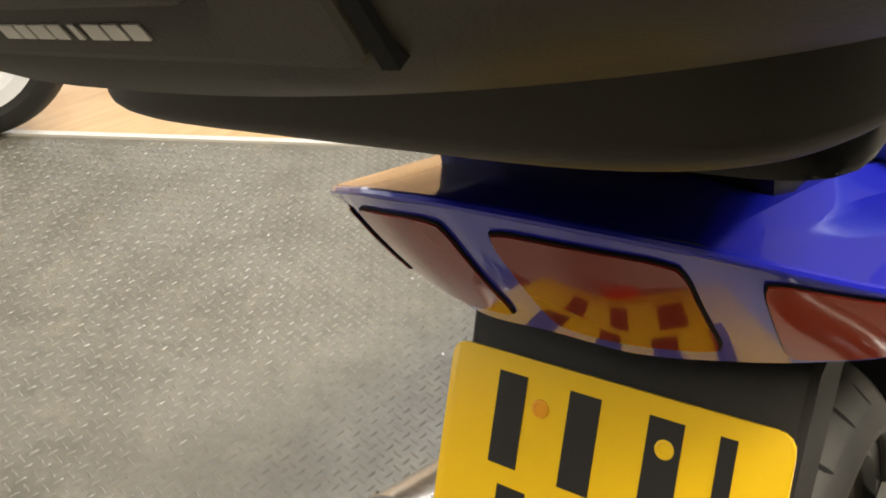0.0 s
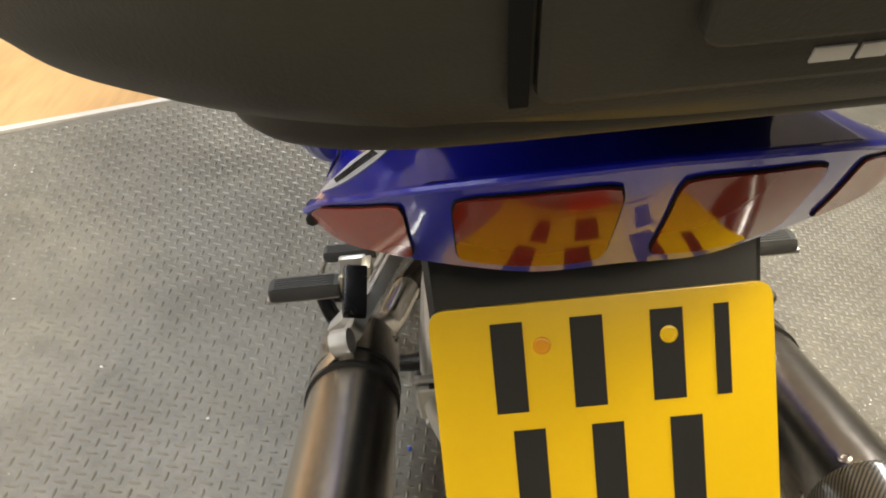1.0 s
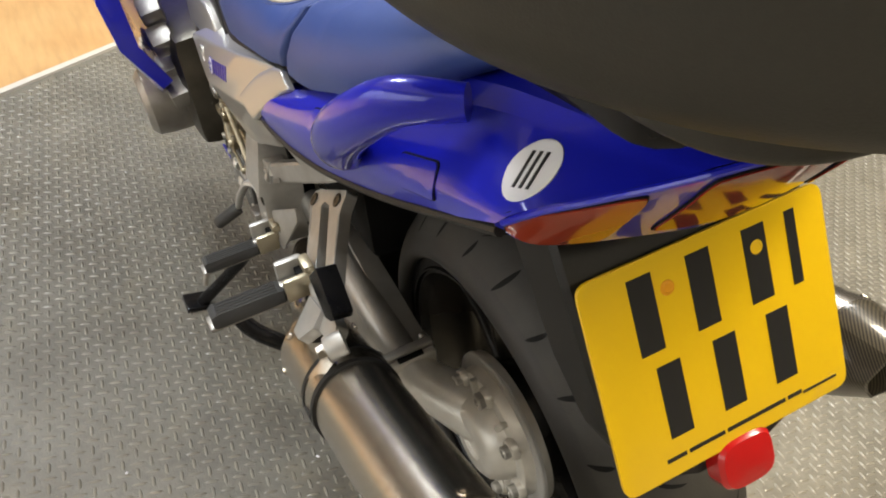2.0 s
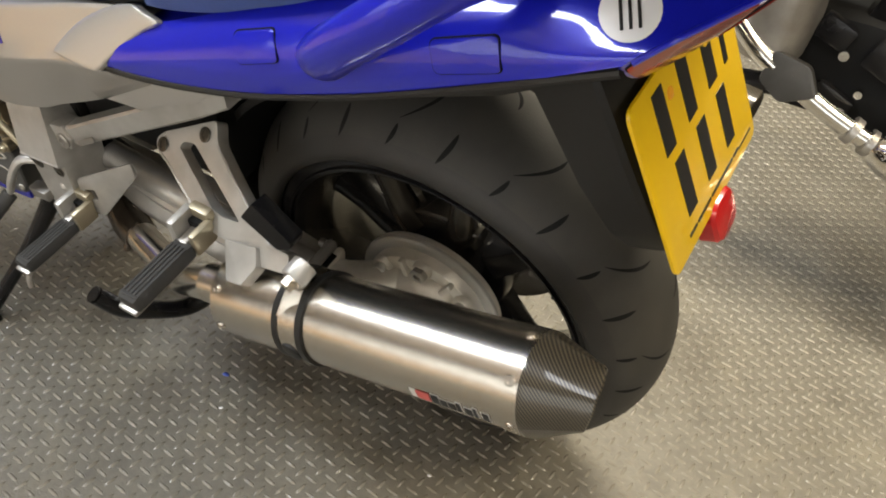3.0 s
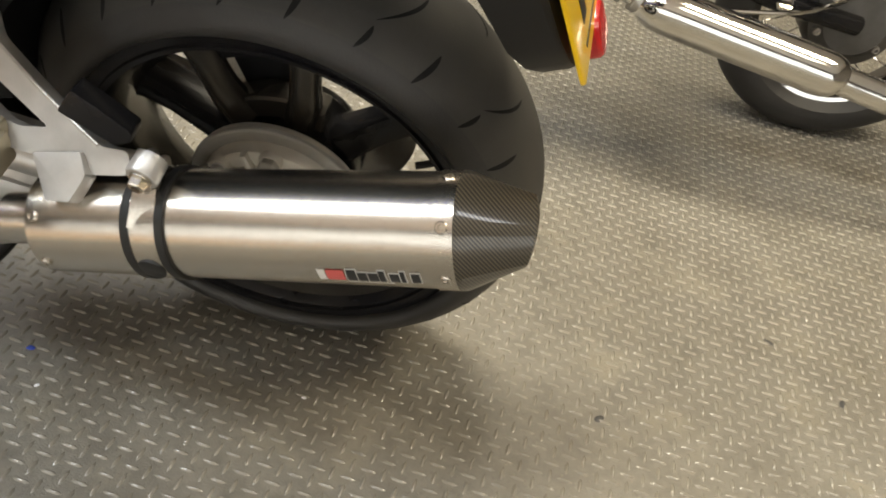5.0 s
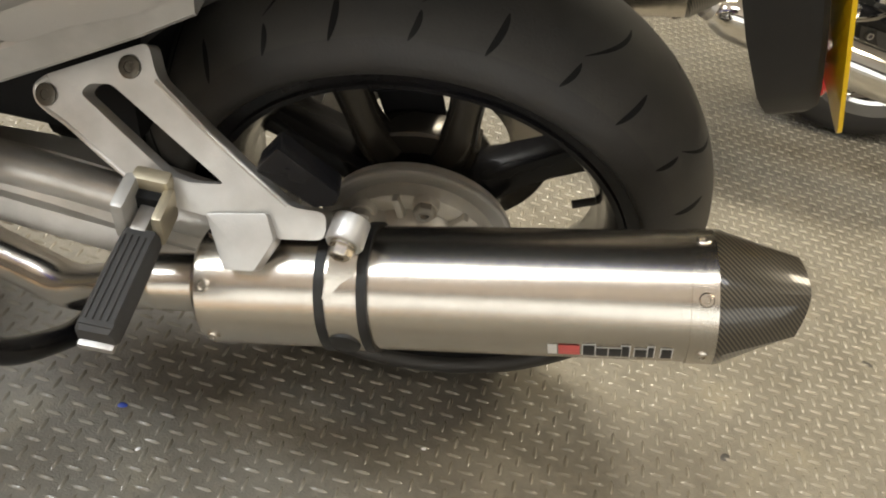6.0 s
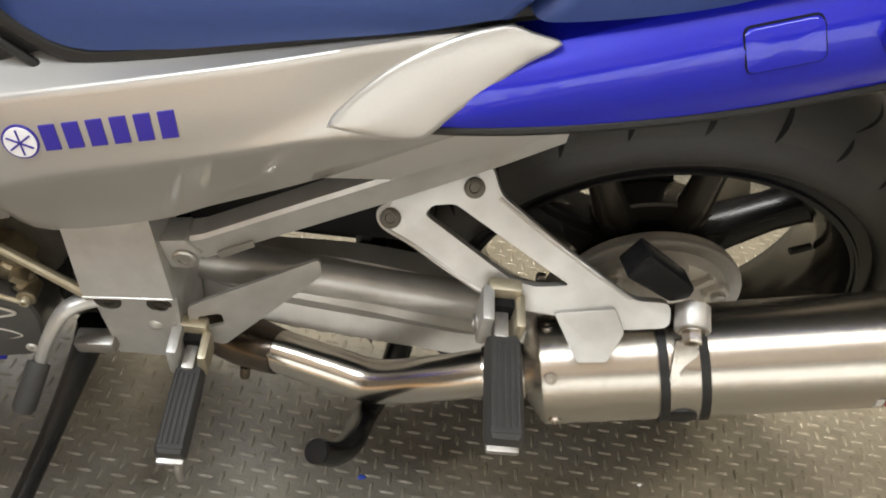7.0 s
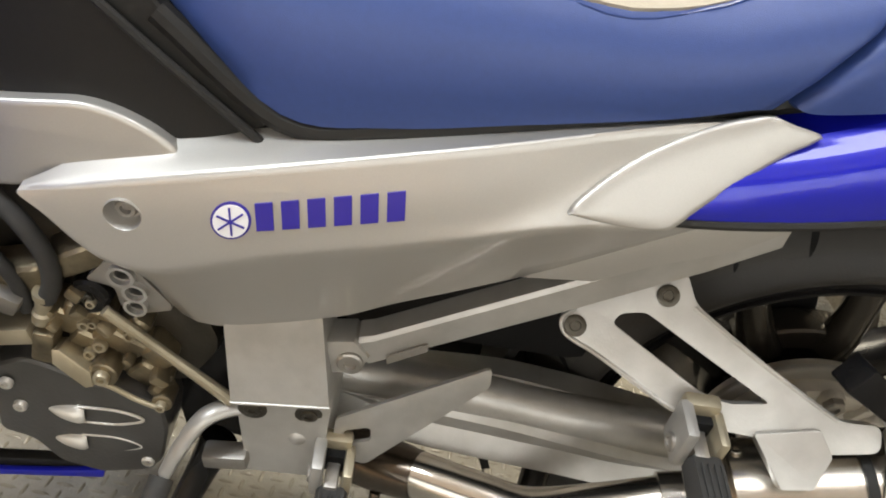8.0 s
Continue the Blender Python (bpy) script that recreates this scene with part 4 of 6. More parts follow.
part("collar_bolt", bolt((-0.318, -0.186, 0.288), (0, -0.6, -0.8), 0.0055, 0.012), M_HEAT, link)

# swinging arm with a rolled lower edge
rr = []
for x, zt, zm, zb, y in ((-0.40, 0.392, 0.368, 0.335, -0.13), (-0.31, 0.395, 0.37, 0.318, -0.145), (-0.22, 0.4, 0.37, 0.315, -0.153), (-0.15, 0.393, 0.362, 0.311, -0.156), (-0.09, 0.382, 0.352, 0.303, -0.156), (-0.02, 0.366, 0.338, 0.296, -0.152), (0.0, 0.362, 0.334, 0.294, -0.15)):
    rr.append([Vector((x, -0.085, zt - 0.008)), Vector((x, y + 0.04, zt)), Vector((x, y + 0.012, zt - 0.012)), Vector((x, y + 0.002, zm)), Vector((x, y + 0.01, zb + 0.03)), Vector((x, y + 0.004, zb + 0.022)),
               Vector((x, y - 0.004, zb + 0.01)), Vector((x, y + 0.004, zb)), Vector((x, -0.09, zb))])
cols = [catmull([r[i] for r in rr], 4) for i in range(9)]
arm = part("swinging_arm", loft([[c[k] for c in cols] for k in range(len(cols[0]))]), M_ALU, moto, "silver cast swinging arm")
part("shaft_tube", tube([(-0.4, -0.12, 0.388), (-0.265, -0.1246, 0.384), (-0.147, -0.129, 0.376), (-0.012, -0.128, 0.364)], [0.021, 0.021, 0.021, 0.023], 24), M_ALU, moto, "silver drive shaft tube")
neck = part("drive_neck", tube([(-0.004, -0.126, 0.355), (0.03, -0.116, 0.348), (0.065, -0.094, 0.338), (0.1, -0.066, 0.325)], [0.03, 0.031, 0.036, 0.042], 28, flat=0.95), M_CAST, moto, "cast neck of the shaft drive")
part("neck_flange", rbox((-0.006, -0.126, 0.357), (0.014, 0.076, 0.062), 0.006, turned(0, 6, 0), 3), M_ALU, neck)
part("neck_flange", rbox((0.009, -0.125, 0.355), (0.012, 0.07, 0.058), 0.006, turned(0, 6, 0), 3), M_CAST, neck)
part("flange_mark", rbox((0.012, -0.125, 0.3855), (0.008, 0.036, 0.003), 0.001, turned(0, 6, 0)), M_SATIN, neck)
for y in (-0.158, -0.094):
    part("flange_bolt", bolt((-0.014, y, 0.377), (-1, 0, 0.1), 0.006, 0.008), M_ALU_RAW, neck)

# same parts on the right, plus under-engine blocks, unseen, added to shade the floor
for ob, lb in ((fp, "silver cast frame plate"), (rail, "silver box-section subframe rail"), (link, "polished steel link pipe"), (arm, "silver cast swinging arm")):
    mirror(ob, lb)
part("shade_block", rbox((-0.6, 0.09, 0.24), (0.18, 0.12, 0.11), 0.02), M_ENGINE, moto, "unseen dark block under the engine, added to shade the floor")
part("stand_bar", tube([(-0.15, -0.1, 0.29), (-0.19, -0.03, 0.24), (-0.19, 0.06, 0.24), (-0.15, 0.13, 0.29)], 0.015, 14), M_SATIN, tang)
part("stand_leg", tube([(-0.15, 0.12, 0.29), (-0.02, 0.14, 0.22), (0.08, 0.15, 0.16)], 0.014, 12), M_SATIN, tang)
# plain block out of view that holds light off the floor
part("linkage", rbox((-0.24, 0.05, 0.33), (0.14, 0.1, 0.1), 0.015), M_RECESS_BLACK, moto, "unseen near-black block by the swinging arm, added to shade the floor")

# silver side cover: five lines that run from the front tip to the blue tail
COVER = [
    [(-0.593, -0.188, 0.614), (-0.53, -0.165, 0.642), (-0.42, -0.156, 0.672), (-0.29, -0.155, 0.700), (-0.215, -0.154, 0.719), (-0.15, -0.15, 0.733), (-0.115, -0.148, 0.734)],
    [(-0.594, -0.196, 0.612), (-0.53, -0.194, 0.631), (-0.42, -0.192, 0.665), (-0.29, -0.187, 0.705), (-0.215, -0.180, 0.7265), (-0.15, -0.171, 0.740), (-0.115, -0.171, 0.738)],
    [(-0.594, -0.197, 0.610), (-0.53, -0.199, 0.605), (-0.42, -0.200, 0.635), (-0.29, -0.198, 0.670), (-0.22, -0.190, 0.695), (-0.16, -0.182, 0.710), (-0.128, -0.178, 0.712)],
    [(-0.592, -0.198, 0.608), (-0.525, -0.204, 0.561), (-0.42, -0.206, 0.597), (-0.32, -0.206, 0.632), (-0.24, -0.206, 0.662), (-0.19, -0.205, 0.671), (-0.17, -0.204, 0.676)],
    [(-0.588, -0.194, 0.604), (-0.535, -0.190, 0.560), (-0.44, -0.186, 0.506), (-0.33, -0.182, 0.557), (-0.25, -0.176, 0.603), (-0.18, -0.168, 0.643), (-0.12, -0.165, 0.668)],
]
LOW = [(-0.588, -0.194, 0.604), (-0.535, -0.182, 0.560), (-0.484, -0.178, 0.487), (-0.386, -0.177, 0.512), (-0.333, -0.174, 0.538), (-0.27, -0.170, 0.568), (-0.226, -0.168, 0.592), (-0.17, -0.165, 0.626), (-0.12, -0.162, 0.656)]


def side_cover(sgn):
    lines = []
    for ln in COVER[:4] + [LOW]:
        dense = catmull(ln, 12)
        lines.append([dense[round(k * (len(dense) - 1) / 48)] for k in range(49)])
    rr = []
    for k in range(49):
        sec = [ln[k] for ln in lines]
        full = [sec[0].lerp(sec[1], f) for f in (0, 0.3, 0.6, 0.9)] + [sec[1] + Vector((0, 0.0012, 0))] + [sec[1].lerp(sec[2], 0.06)]
        full += catmull(sec[1:4], 5)[1:-1]
        full += [sec[3].lerp(sec[2], 0.1), sec[3] + Vector((0, 0.0006, 0)), sec[3].lerp(sec[4], 0.1) + Vector((0, 0.0006, 0)), sec[3].lerp(sec[4], 0.35), sec[3].lerp(sec[4], 0.7), sec[4]]
        full += [sec[-1] + Vector((0, 0.02, 0.004))]
        rr.append([Vector((p.x, p.y * -sgn, p.z)) for p in full])
    return loft(rr, closed=False)


cover = part("side_cover", side_cover(-1), M_SILVER, moto, "metallic silver side cover with blue maker's mark", angle=70)
part("side_cover", side_cover(1), M_SILVER, moto, "metallic silver side cover", angle=70)
from mathutils.bvhtree import BVHTree


def drape(target, outline, axis, lift, material, name, parent, label="", rise=None):
    """Lays a flat outline of 3D points on a curved part, along an axis."""
    b2 = bmesh.new()
    b2.from_mesh(target.data)
    tree = BVHTree.FromBMesh(b2)
    b2.free()
    ax = Vector(axis).normalized()
    out = bmesh.new()
    cen = sum((Vector(p) for p in outline), Vector()) / len(outline)
    rings = []
    for f in (1.0, 0.9, 0.75, 0.5, 0.25):
        rings.append([cen.lerp(Vector(p), f) for p in outline])
    vs = []
    for r in rings + [[cen]]:
        row = []
        for p in r:
            hit, nor, _, _ = tree.ray_cast(p + ax * 0.08, -ax, 0.2)
            q = hit if hit else p
            row.append(out.verts.new(q + ax * (lift + (rise(p) if rise else 0))))
        vs.append(row)
    k = len(outline)
    for a, c in zip(vs[:4], vs[1:5]):
        for i in range(k):
            out.faces.new((a[i], a[(i + 1) % k], c[(i + 1) % k], c[i]))
    for i in range(k):
        out.faces.new((vs[4][i], vs[4][(i + 1) % k], vs[5][0]))
    r2 = bmesh.ops.extrude_face_region(out, geom=list(out.faces))
    bmesh.ops.translate(out, verts=[v for v in r2["geom"] if isinstance(v, bmesh.types.BMVert)], vec=ax * -(lift + 0.0005))
    return part(name, out, material, parent, label, angle=60)


def disc_outline(c, r, u, v, n=28):
    return [Vector(c) + Vector(u) * r * math.cos(2 * math.pi * i / n) + Vector(v) * r * math.sin(2 * math.pi * i / n) for i in range(n)]


# maker's mark on the cover: a ringed disc and a row of plain blue bars
CU, CV = Vector((0.956, 0, 0.295)), Vector((-0.13, 0, 0.99))
C0 = Vector((-0.453, -0.2, 0.6195))
drape(cover, disc_outline(C0, 0.0141, CU, CV), (0, -1, 0), 0.0008, M_DECAL, "mark_ring", cover)
drape(cover, disc_outline(C0, 0.0124, CU, CV), (0, -1, 0), 0.0014, M_WHITE, "mark_disc", cover)
for a in (90, 30, 150):
    ma, mb = CU * math.cos(radians(a)) + CV * math.sin(radians(a)), CV * math.cos(radians(a)) - CU * math.sin(radians(a))
    drape(cover, [C0 + ma * p * 0.0105 + mb * q * 0.0007 for p, q in ((-1, -1), (1, -1), (1, 1), (-1, 1))], (0, -1, 0), 0.002, M_DECAL, "mark_bar", cover)
for k in range(6):
    c = C0 + CU * (0.0232 + 0.0176 * k) + CV * 0.0012
    drape(cover, [c + CU * sx * 0.0060 + CV * sz * 0.0102 for sx, sz in ((-1, -1), (1, -1), (1, 1), (-1, 1))], (0, -1, 0), 0.001, M_DECAL, "letter_bar", cover)


def sink(target, x, z, r):
    """Cuts a round hole into a side panel and gives back the middle of its rim."""
    b2 = bmesh.new()
    b2.from_mesh(target.data)
    tree = BVHTree.FromBMesh(b2)
    near = [f for f in b2.faces if f.normal.y < -0.3 and min(math.hypot(v.co.x - x, v.co.z - z) for v in f.verts) < r + 0.002 or f.normal.y < -0.3 and math.hypot(f.calc_center_median().x - x, f.calc_center_median().z - z) < r + 0.004]
    hits = [tree.ray_cast(Vector((x + r * math.cos(a), -0.4, z + r * math.sin(a))), Vector((0, 1, 0)), 0.5)[0] for a in [2 * math.pi * k / 36 for k in range(36)]]
    inner = [e for f in near for e in f.edges]
    border = [e for e in dict.fromkeys(inner) if inner.count(e) == 1]
    bmesh.ops.delete(b2, geom=near, context="FACES_ONLY")
    border = [e for e in border if e.is_valid]
    ring = [b2.verts.new(h) for h in hits]
    edges = [b2.edges.new((ring[i], ring[(i + 1) % 36])) for i in range(36)]
    bmesh.ops.bridge_loops(b2, edges=border + edges)
    for f in b2.faces:
        f.smooth = True
    b2.to_mesh(target.data)
    b2.free()
    return sum(hits, Vector()) / 36


hole = sink(cover, -0.5255, 0.607, 0.0125)
part("bolt_recess", torus_lathe([(0.0006, 0.0131), (0.001, 0.0127), (0.0, 0.0122), (-0.010, 0.0112), (-0.0115, 0.010), (-0.0115, 0.0005), (-0.0125, 0.0005), (-0.0125, 0.0122), (-0.001, 0.0131)], hole, (0, -1, 0.04), 36), M_SILVER, cover, "round recess of the cover bolt")
part("cover_bolt", bolt(hole + Vector((0.0, 0.0115, 0.0)), (0, -1, 0), 0.0078, 0.006), M_ALU_RAW, cover, "sunken cover bolt")
# bright corner panel where silver meets blue, its lower front edge standing proud
corner = [(-0.2387, -0.2059, 0.675), (-0.2358, -0.2026, 0.6816), (-0.229, -0.1988, 0.6895), (-0.2175, -0.1932, 0.7013), (-0.2005, -0.1865, 0.7157), (-0.1802, -0.1805, 0.729), (-0.1565, -0.1752, 0.7413), (-0.1359, -0.1723, 0.7486), (-0.1254, -0.1717, 0.7508), (-0.1102, -0.1739, 0.7479), (-0.0918, -0.1766, 0.7444), (-0.1105, -0.1823, 0.7318), (-0.1266, -0.1884, 0.7186), (-0.1428, -0.195, 0.7045), (-0.1577, -0.2013, 0.6911), (-0.1702, -0.2075, 0.6781), (-0.184, -0.2086, 0.6747), (-0.2031, -0.2082, 0.6737), (-0.2241, -0.207, 0.6742)]
CN = Vector((-0.041, -0.886, 0.462))
front_edge = catmull(corner[:9], 4)
rear_edge = catmull([corner[0]] + corner[:14:-1] + corner[14:7:-1], 4)
rows_ = []
for f, h in ((0.0, -0.008), (0.006, -0.003), (0.03, -0.0016), (0.1, -0.0006), (0.25, 0.0003), (0.5, 0.001), (0.75, 0.0005), (0.92, -0.0002), (0.98, -0.0008), (0.994, -0.002), (1.0, -0.008)):
    row = []
    for k in range(33):
        a, c = front_edge[round(k * (len(front_edge) - 1) / 32)], rear_edge[round(k * (len(rear_edge) - 1) / 32)]
        row.append(a.lerp(c, f) + CN * (h * (1.0 if 0 < k < 32 else 1.5) - (0.0015 if k in (1, 31) else 0)))
    rows_.append(row)
part("cover_corner", loft(rows_, closed=False, caps=False), M_SILVER, cover, "bright silver corner piece", angle=80)
tongue = [(-0.268, -0.161, 0.572), (-0.2, -0.161, 0.618), (-0.158, -0.161, 0.645), (-0.107, -0.161, 0.657), (-0.055, -0.161, 0.666), (-0.095, -0.161, 0.632), (-0.15, -0.161, 0.606), (-0.19, -0.161, 0.582)]
part("cover_tongue", slab3(tongue, (0, -1, 0.05), 0.004, 0.001), M_SILVER, cover)

# round white sticker with a plain dark mark on the tail
SC, SNRM = Vector((0.346, -0.144, 0.891)), Vector((0.2, -0.78, 0.6)).normalized()
su = Vector((0.9, 0.1, 0.42))
su = (su - SNRM * su.dot(SNRM)).normalized()
sv = SNRM.cross(su)
sticker = drape(tail, disc_outline(SC, 0.0205, su, sv), SNRM, 0.001, M_WHITE, "sticker", tail, "round white sticker with a dark mark")
for off in (-0.006, 0.0, 0.006):
    c = SC + su * off
    drape(tail, [c + su * a * 0.0011 + sv * b * 0.012 for a, b in ((-1, -1), (1, -1), (1, 1), (-1, 1))], SNRM, 0.002, M_INK, "mark_bar", sticker)

# grab rail, a thick blue handle over the side panel
grab = part("grab_rail", tube([(0.118, -0.165, 0.783), (0.122, -0.19, 0.797), (0.15, -0.197, 0.826), (0.19, -0.194, 0.86), (0.235, -0.176, 0.892), (0.268, -0.14, 0.895)], [0.019, 0.023, 0.023, 0.022, 0.019, 0.014], 18, flat=0.8), M_BLUE, moto, "blue moulded grab rail")
# small blanking covers outlined on the side panel
for c, w, h in (((0.041, -0.185, 0.773), 0.025, 0.0145), ((0.24, -0.172, 0.832), 0.03, 0.014)):
    o = rounded([(-w, -h), (w, -h), (w, h), (-w, h)], 0.006)
    drape(tail, [Vector(c) + Vector((0.93, 0, 0.36)) * a + Vector((-0.36, 0, 0.93)) * d for a, d in o], (0, -1, 0.2), 0.0012, M_RECESS_BLACK, "cap_gap", tail)
    o = rounded([(-w + 0.001, -h + 0.001), (w - 0.001, -h + 0.001), (w - 0.001, h - 0.001), (-w + 0.001, h - 0.001)], 0.0055)
    drape(tail, [Vector(c) + Vector((0.93, 0, 0.36)) * a + Vector((-0.36, 0, 0.93)) * d for a, d in o], (0, -1, 0.2), 0.002, M_BLUE, "blanking_cap", tail)
# black undertail and inner mudguard over the tyre
rr = []
for x, z, w in ((-0.2, 0.60, 0.12), (-0.1, 0.66, 0.125), (0.0, 0.695, 0.14), (0.14, 0.745, 0.15), (0.26, 0.80, 0.15), (0.34, 0.845, 0.14)):
    rr.append([Vector((x, -w, z - 0.012)), Vector((x, -w * 0.8, z + 0.002)), Vector((x, 0, z + 0.008)), Vector((x, w * 0.8, z + 0.002)), Vector((x, w, z - 0.012)), Vector((x, w, z + 0.03)), Vector((x, -w, z + 0.03))])
part("undertail", loft(rr), M_BLACK, moto, "black plastic undertail")
low_l = catmull([Vector((x, low[0] + 0.001, low[1] - 0.001)) for x, low, *_ in TAIL] + [Vector((0.356, -0.169, 0.862))], 6)
part("lower_trim", tube(low_l[::3], 0.004, 8, 2), M_BLACK, tail, "black trim along the lower edge")


# seats: sections along x of (lower z, top z, half width)
def seat(name, stations, label):
    rr = []
    cc = [catmull([(x, a, 0) for x, a, b, h in stations], 5), catmull([(x, b, 0) for x, a, b, h in stations], 5), catmull([(x, h, 0) for x, a, b, h in stations], 5)]
    for p, q, w in zip(*cc):
        x, zb, zt, hy = p.x, p.y, q.y, w.y
        half = [(-hy * 0.9, zb - 0.004), (-hy * 0.99, zb + 0.002), (-hy, zb + (zt - zb) * 0.25), (-hy * 0.97, zb + (zt - zb) * 0.55), (-hy * 0.86, zt - (zt - zb) * 0.14), (-hy * 0.6, zt - 0.002), (-hy * 0.3, zt), (0, zt)]
        lean = lambda z: x + 0.75 * max(0, z - 0.755) * max(0, 1 - abs(x + 0.11) / 0.14)
        rr.append([Vector((lean(z), y, z)) for y, z in half] + [Vector((lean(z), -y, z)) for y, z in half[-2::-1]])
    return part(name, loft(rr), M_SEAT, moto, label, angle=60)


rider = seat("rider_seat", [(-0.545, 0.77, 0.79, 0.11), (-0.50, 0.735, 0.80, 0.148), (-0.43, 0.684, 0.798, 0.168), (-0.36, 0.690, 0.80, 0.172), (-0.28, 0.709, 0.80, 0.172), (-0.19, 0.732, 0.808, 0.172), (-0.142, 0.748, 0.835, 0.171), (-0.125, 0.753, 0.85, 0.168), (-0.119, 0.77, 0.848, 0.15)], "navy vinyl rider seat with a black base")
seat("pillion_seat", [(-0.119, 0.765, 0.85, 0.15), (-0.113, 0.754, 0.862, 0.168), (-0.085, 0.757, 0.868, 0.171), (0.0, 0.785, 0.875, 0.172), (0.1, 0.825, 0.9, 0.165), (0.2, 0.875, 0.93, 0.14), (0.26, 0.91, 0.94, 0.1)], "navy vinyl pillion seat")
part("seat_base", tube([(-0.51, -0.150, 0.735), (-0.43, -0.160, 0.678), (-0.36, -0.163, 0.686), (-0.28, -0.160, 0.705), (-0.19, -0.156, 0.727), (-0.14, -0.15, 0.742), (-0.1, -0.148, 0.754)], 0.009, 10), M_BLACK, rider, "black seat edge")

# black knee panel, silver tank shell in front of the seat
knee = part("knee_panel", slab3([(-0.70, -0.15, 0.86), (-0.56, -0.148, 0.792), (-0.435, -0.158, 0.672), (-0.49, -0.164, 0.648), (-0.53, -0.164, 0.655), (-0.58, -0.164, 0.655), (-0.70, -0.164, 0.655)], (0, -1, 0.1), 0.06, 0.008, round_to=0.01, seg=3), M_BLACK, moto, "charcoal plastic knee panel")
part("knee_ridge", tube([(-0.6, -0.156, 0.785), (-0.537, -0.16, 0.735), (-0.49, -0.164, 0.699), (-0.441, -0.167, 0.662)], 0.0035, 8), M_BLACK, knee)
tank = part("tank_skirt", slab3([(-0.70, -0.176, 0.655), (-0.60, -0.176, 0.667), (-0.555, -0.176, 0.674), (-0.532, -0.176, 0.670), (-0.51, -0.176, 0.661), (-0.488, -0.176, 0.645), (-0.60, -0.176, 0.600), (-0.70, -0.176, 0.59)], (0, -1, 0.1), 0.05, 0.012, round_to=0.012, seg=4), M_SILVER, moto, "silver lower tank skirt")
rr = []
for x, zt, hy, zb in ((-0.46, 0.79, 0.13, 0.66), (-0.56, 0.84, 0.145, 0.66), (-0.68, 0.88, 0.16, 0.66), (-0.82, 0.89, 0.16, 0.66), (-0.93, 0.85, 0.13, 0.66)):
    rr.append([Vector((x, -hy, zb)), Vector((x, -hy, zb + (zt - zb) * 0.5)), Vector((x, -hy * 0.75, zt - 0.015)), Vector((x, 0, zt)), Vector((x, hy * 0.75, zt - 0.015)), Vector((x, hy, zb + (zt - zb) * 0.5)), Vector((x, hy, zb))])
part("fuel_tank", loft(rr), M_BLUE, moto, "blue fuel tank")
# blue fairing flanks ahead of the engine
for sgn in (-1, 1):
    rr = []
    for x, zt, zb, y in ((-0.665, 0.78, 0.5, 0.318), (-0.69, 0.83, 0.48, 0.32), (-0.76, 0.88, 0.47, 0.32), (-0.95, 0.93, 0.46, 0.30), (-1.15, 0.93, 0.52, 0.24), (-1.3, 0.85, 0.6, 0.15)):
        rr.append([Vector((x, sgn * (y - 0.02), zt)), Vector((x, sgn * y, zt * 0.6 + zb * 0.4)), Vector((x, sgn * y * 0.97, zt * 0.3 + zb * 0.7)), Vector((x, sgn * y * 0.83, zb)), Vector((x, sgn * (y * 0.83 - 0.02), zb + 0.01)), Vector((x, sgn * (y * 0.97 - 0.03), zt * 0.3 + zb * 0.7)), Vector((x, sgn * (y - 0.036), zt * 0.6 + zb * 0.4)), Vector((x, sgn * (y - 0.05), zt))])
    part("fairing_flank", loft(rr), M_BLUE, moto, "blue fairing flank")

for rx, ry, lift, mt, nm, lb in ((0.153, 0.152, 0.0012, M_SEAT, "seat_seam", ""), (0.15, 0.149, 0.0022, M_INSERT, "seat_insert", "grey-beige seat insert")):
    drape(rider, [Vector((-0.228 + rx * math.cos(2 * math.pi * k / 64), ry * math.sin(2 * math.pi * k / 64), 0.8)) for k in range(64)], (0, 0, 1), lift, mt, nm, rider, lb)


def on_can(s, a, lift=0.0):
    """A point of the left silencer: s metres along it, a degrees round from its top."""
    up = (Vector((0, 0, 1)) - EX_D * EX_D.z).normalized()
    sd = EX_D.cross(up)
    if sd.y > 0:
        sd = -sd
    n = up * math.cos(radians(a)) + sd * math.sin(radians(a))
    return EX_A + EX_D * s + n * (CAN + lift)


def can_patch(name, s0, s1, a0, a1, material, lift, label=""):
    rr = [[on_can(s0 + (s1 - s0) * i / 4, a0 + (a1 - a0) * j / 4, lift) for j in range(5)] for i in range(5)]
    b2 = loft(rr, closed=False)
    return part(name, b2, material, can_left, label)


LS, LA = 0.283, 93  # maker's mark on the silencer, as plain shapes
can_patch("mark_backing", LS + 0.0, LS + 0.007, LA - 8, LA + 9, M_GREYTEXT, 0.0004)
can_patch("mark_red", LS + 0.008, LS + 0.024, LA - 8, LA + 8, M_PINK, 0.0008)
for k, (w, lo, hi) in enumerate(((0.0085, -6.5, 5.5), (0.0085, -4.0, 5.5), (0.009, -4.0, 5.5), (0.0055, -6.5, 5.5), (0.0085, -4.0, 5.5), (0.004, -6.5, 5.5), (0.0075, -5.0, 5.5))):
    s0 = LS + 0.0265 + 0.0095 * k
    can_patch("mark_outline", s0 - 0.0008, s0 + w + 0.0008, LA + 1.4 * lo - 1.2, LA + 1.4 * hi + 1.2, M_GREYTEXT, 0.0005)
    can_patch("mark_bar", s0, s0 + w, LA + 1.4 * lo, LA + 1.4 * hi, M_INK, 0.0009)
can_patch("mark_line", LS + 0.026, LS + 0.066, LA + 11, LA + 12, M_GREYTEXT, 0.0006)

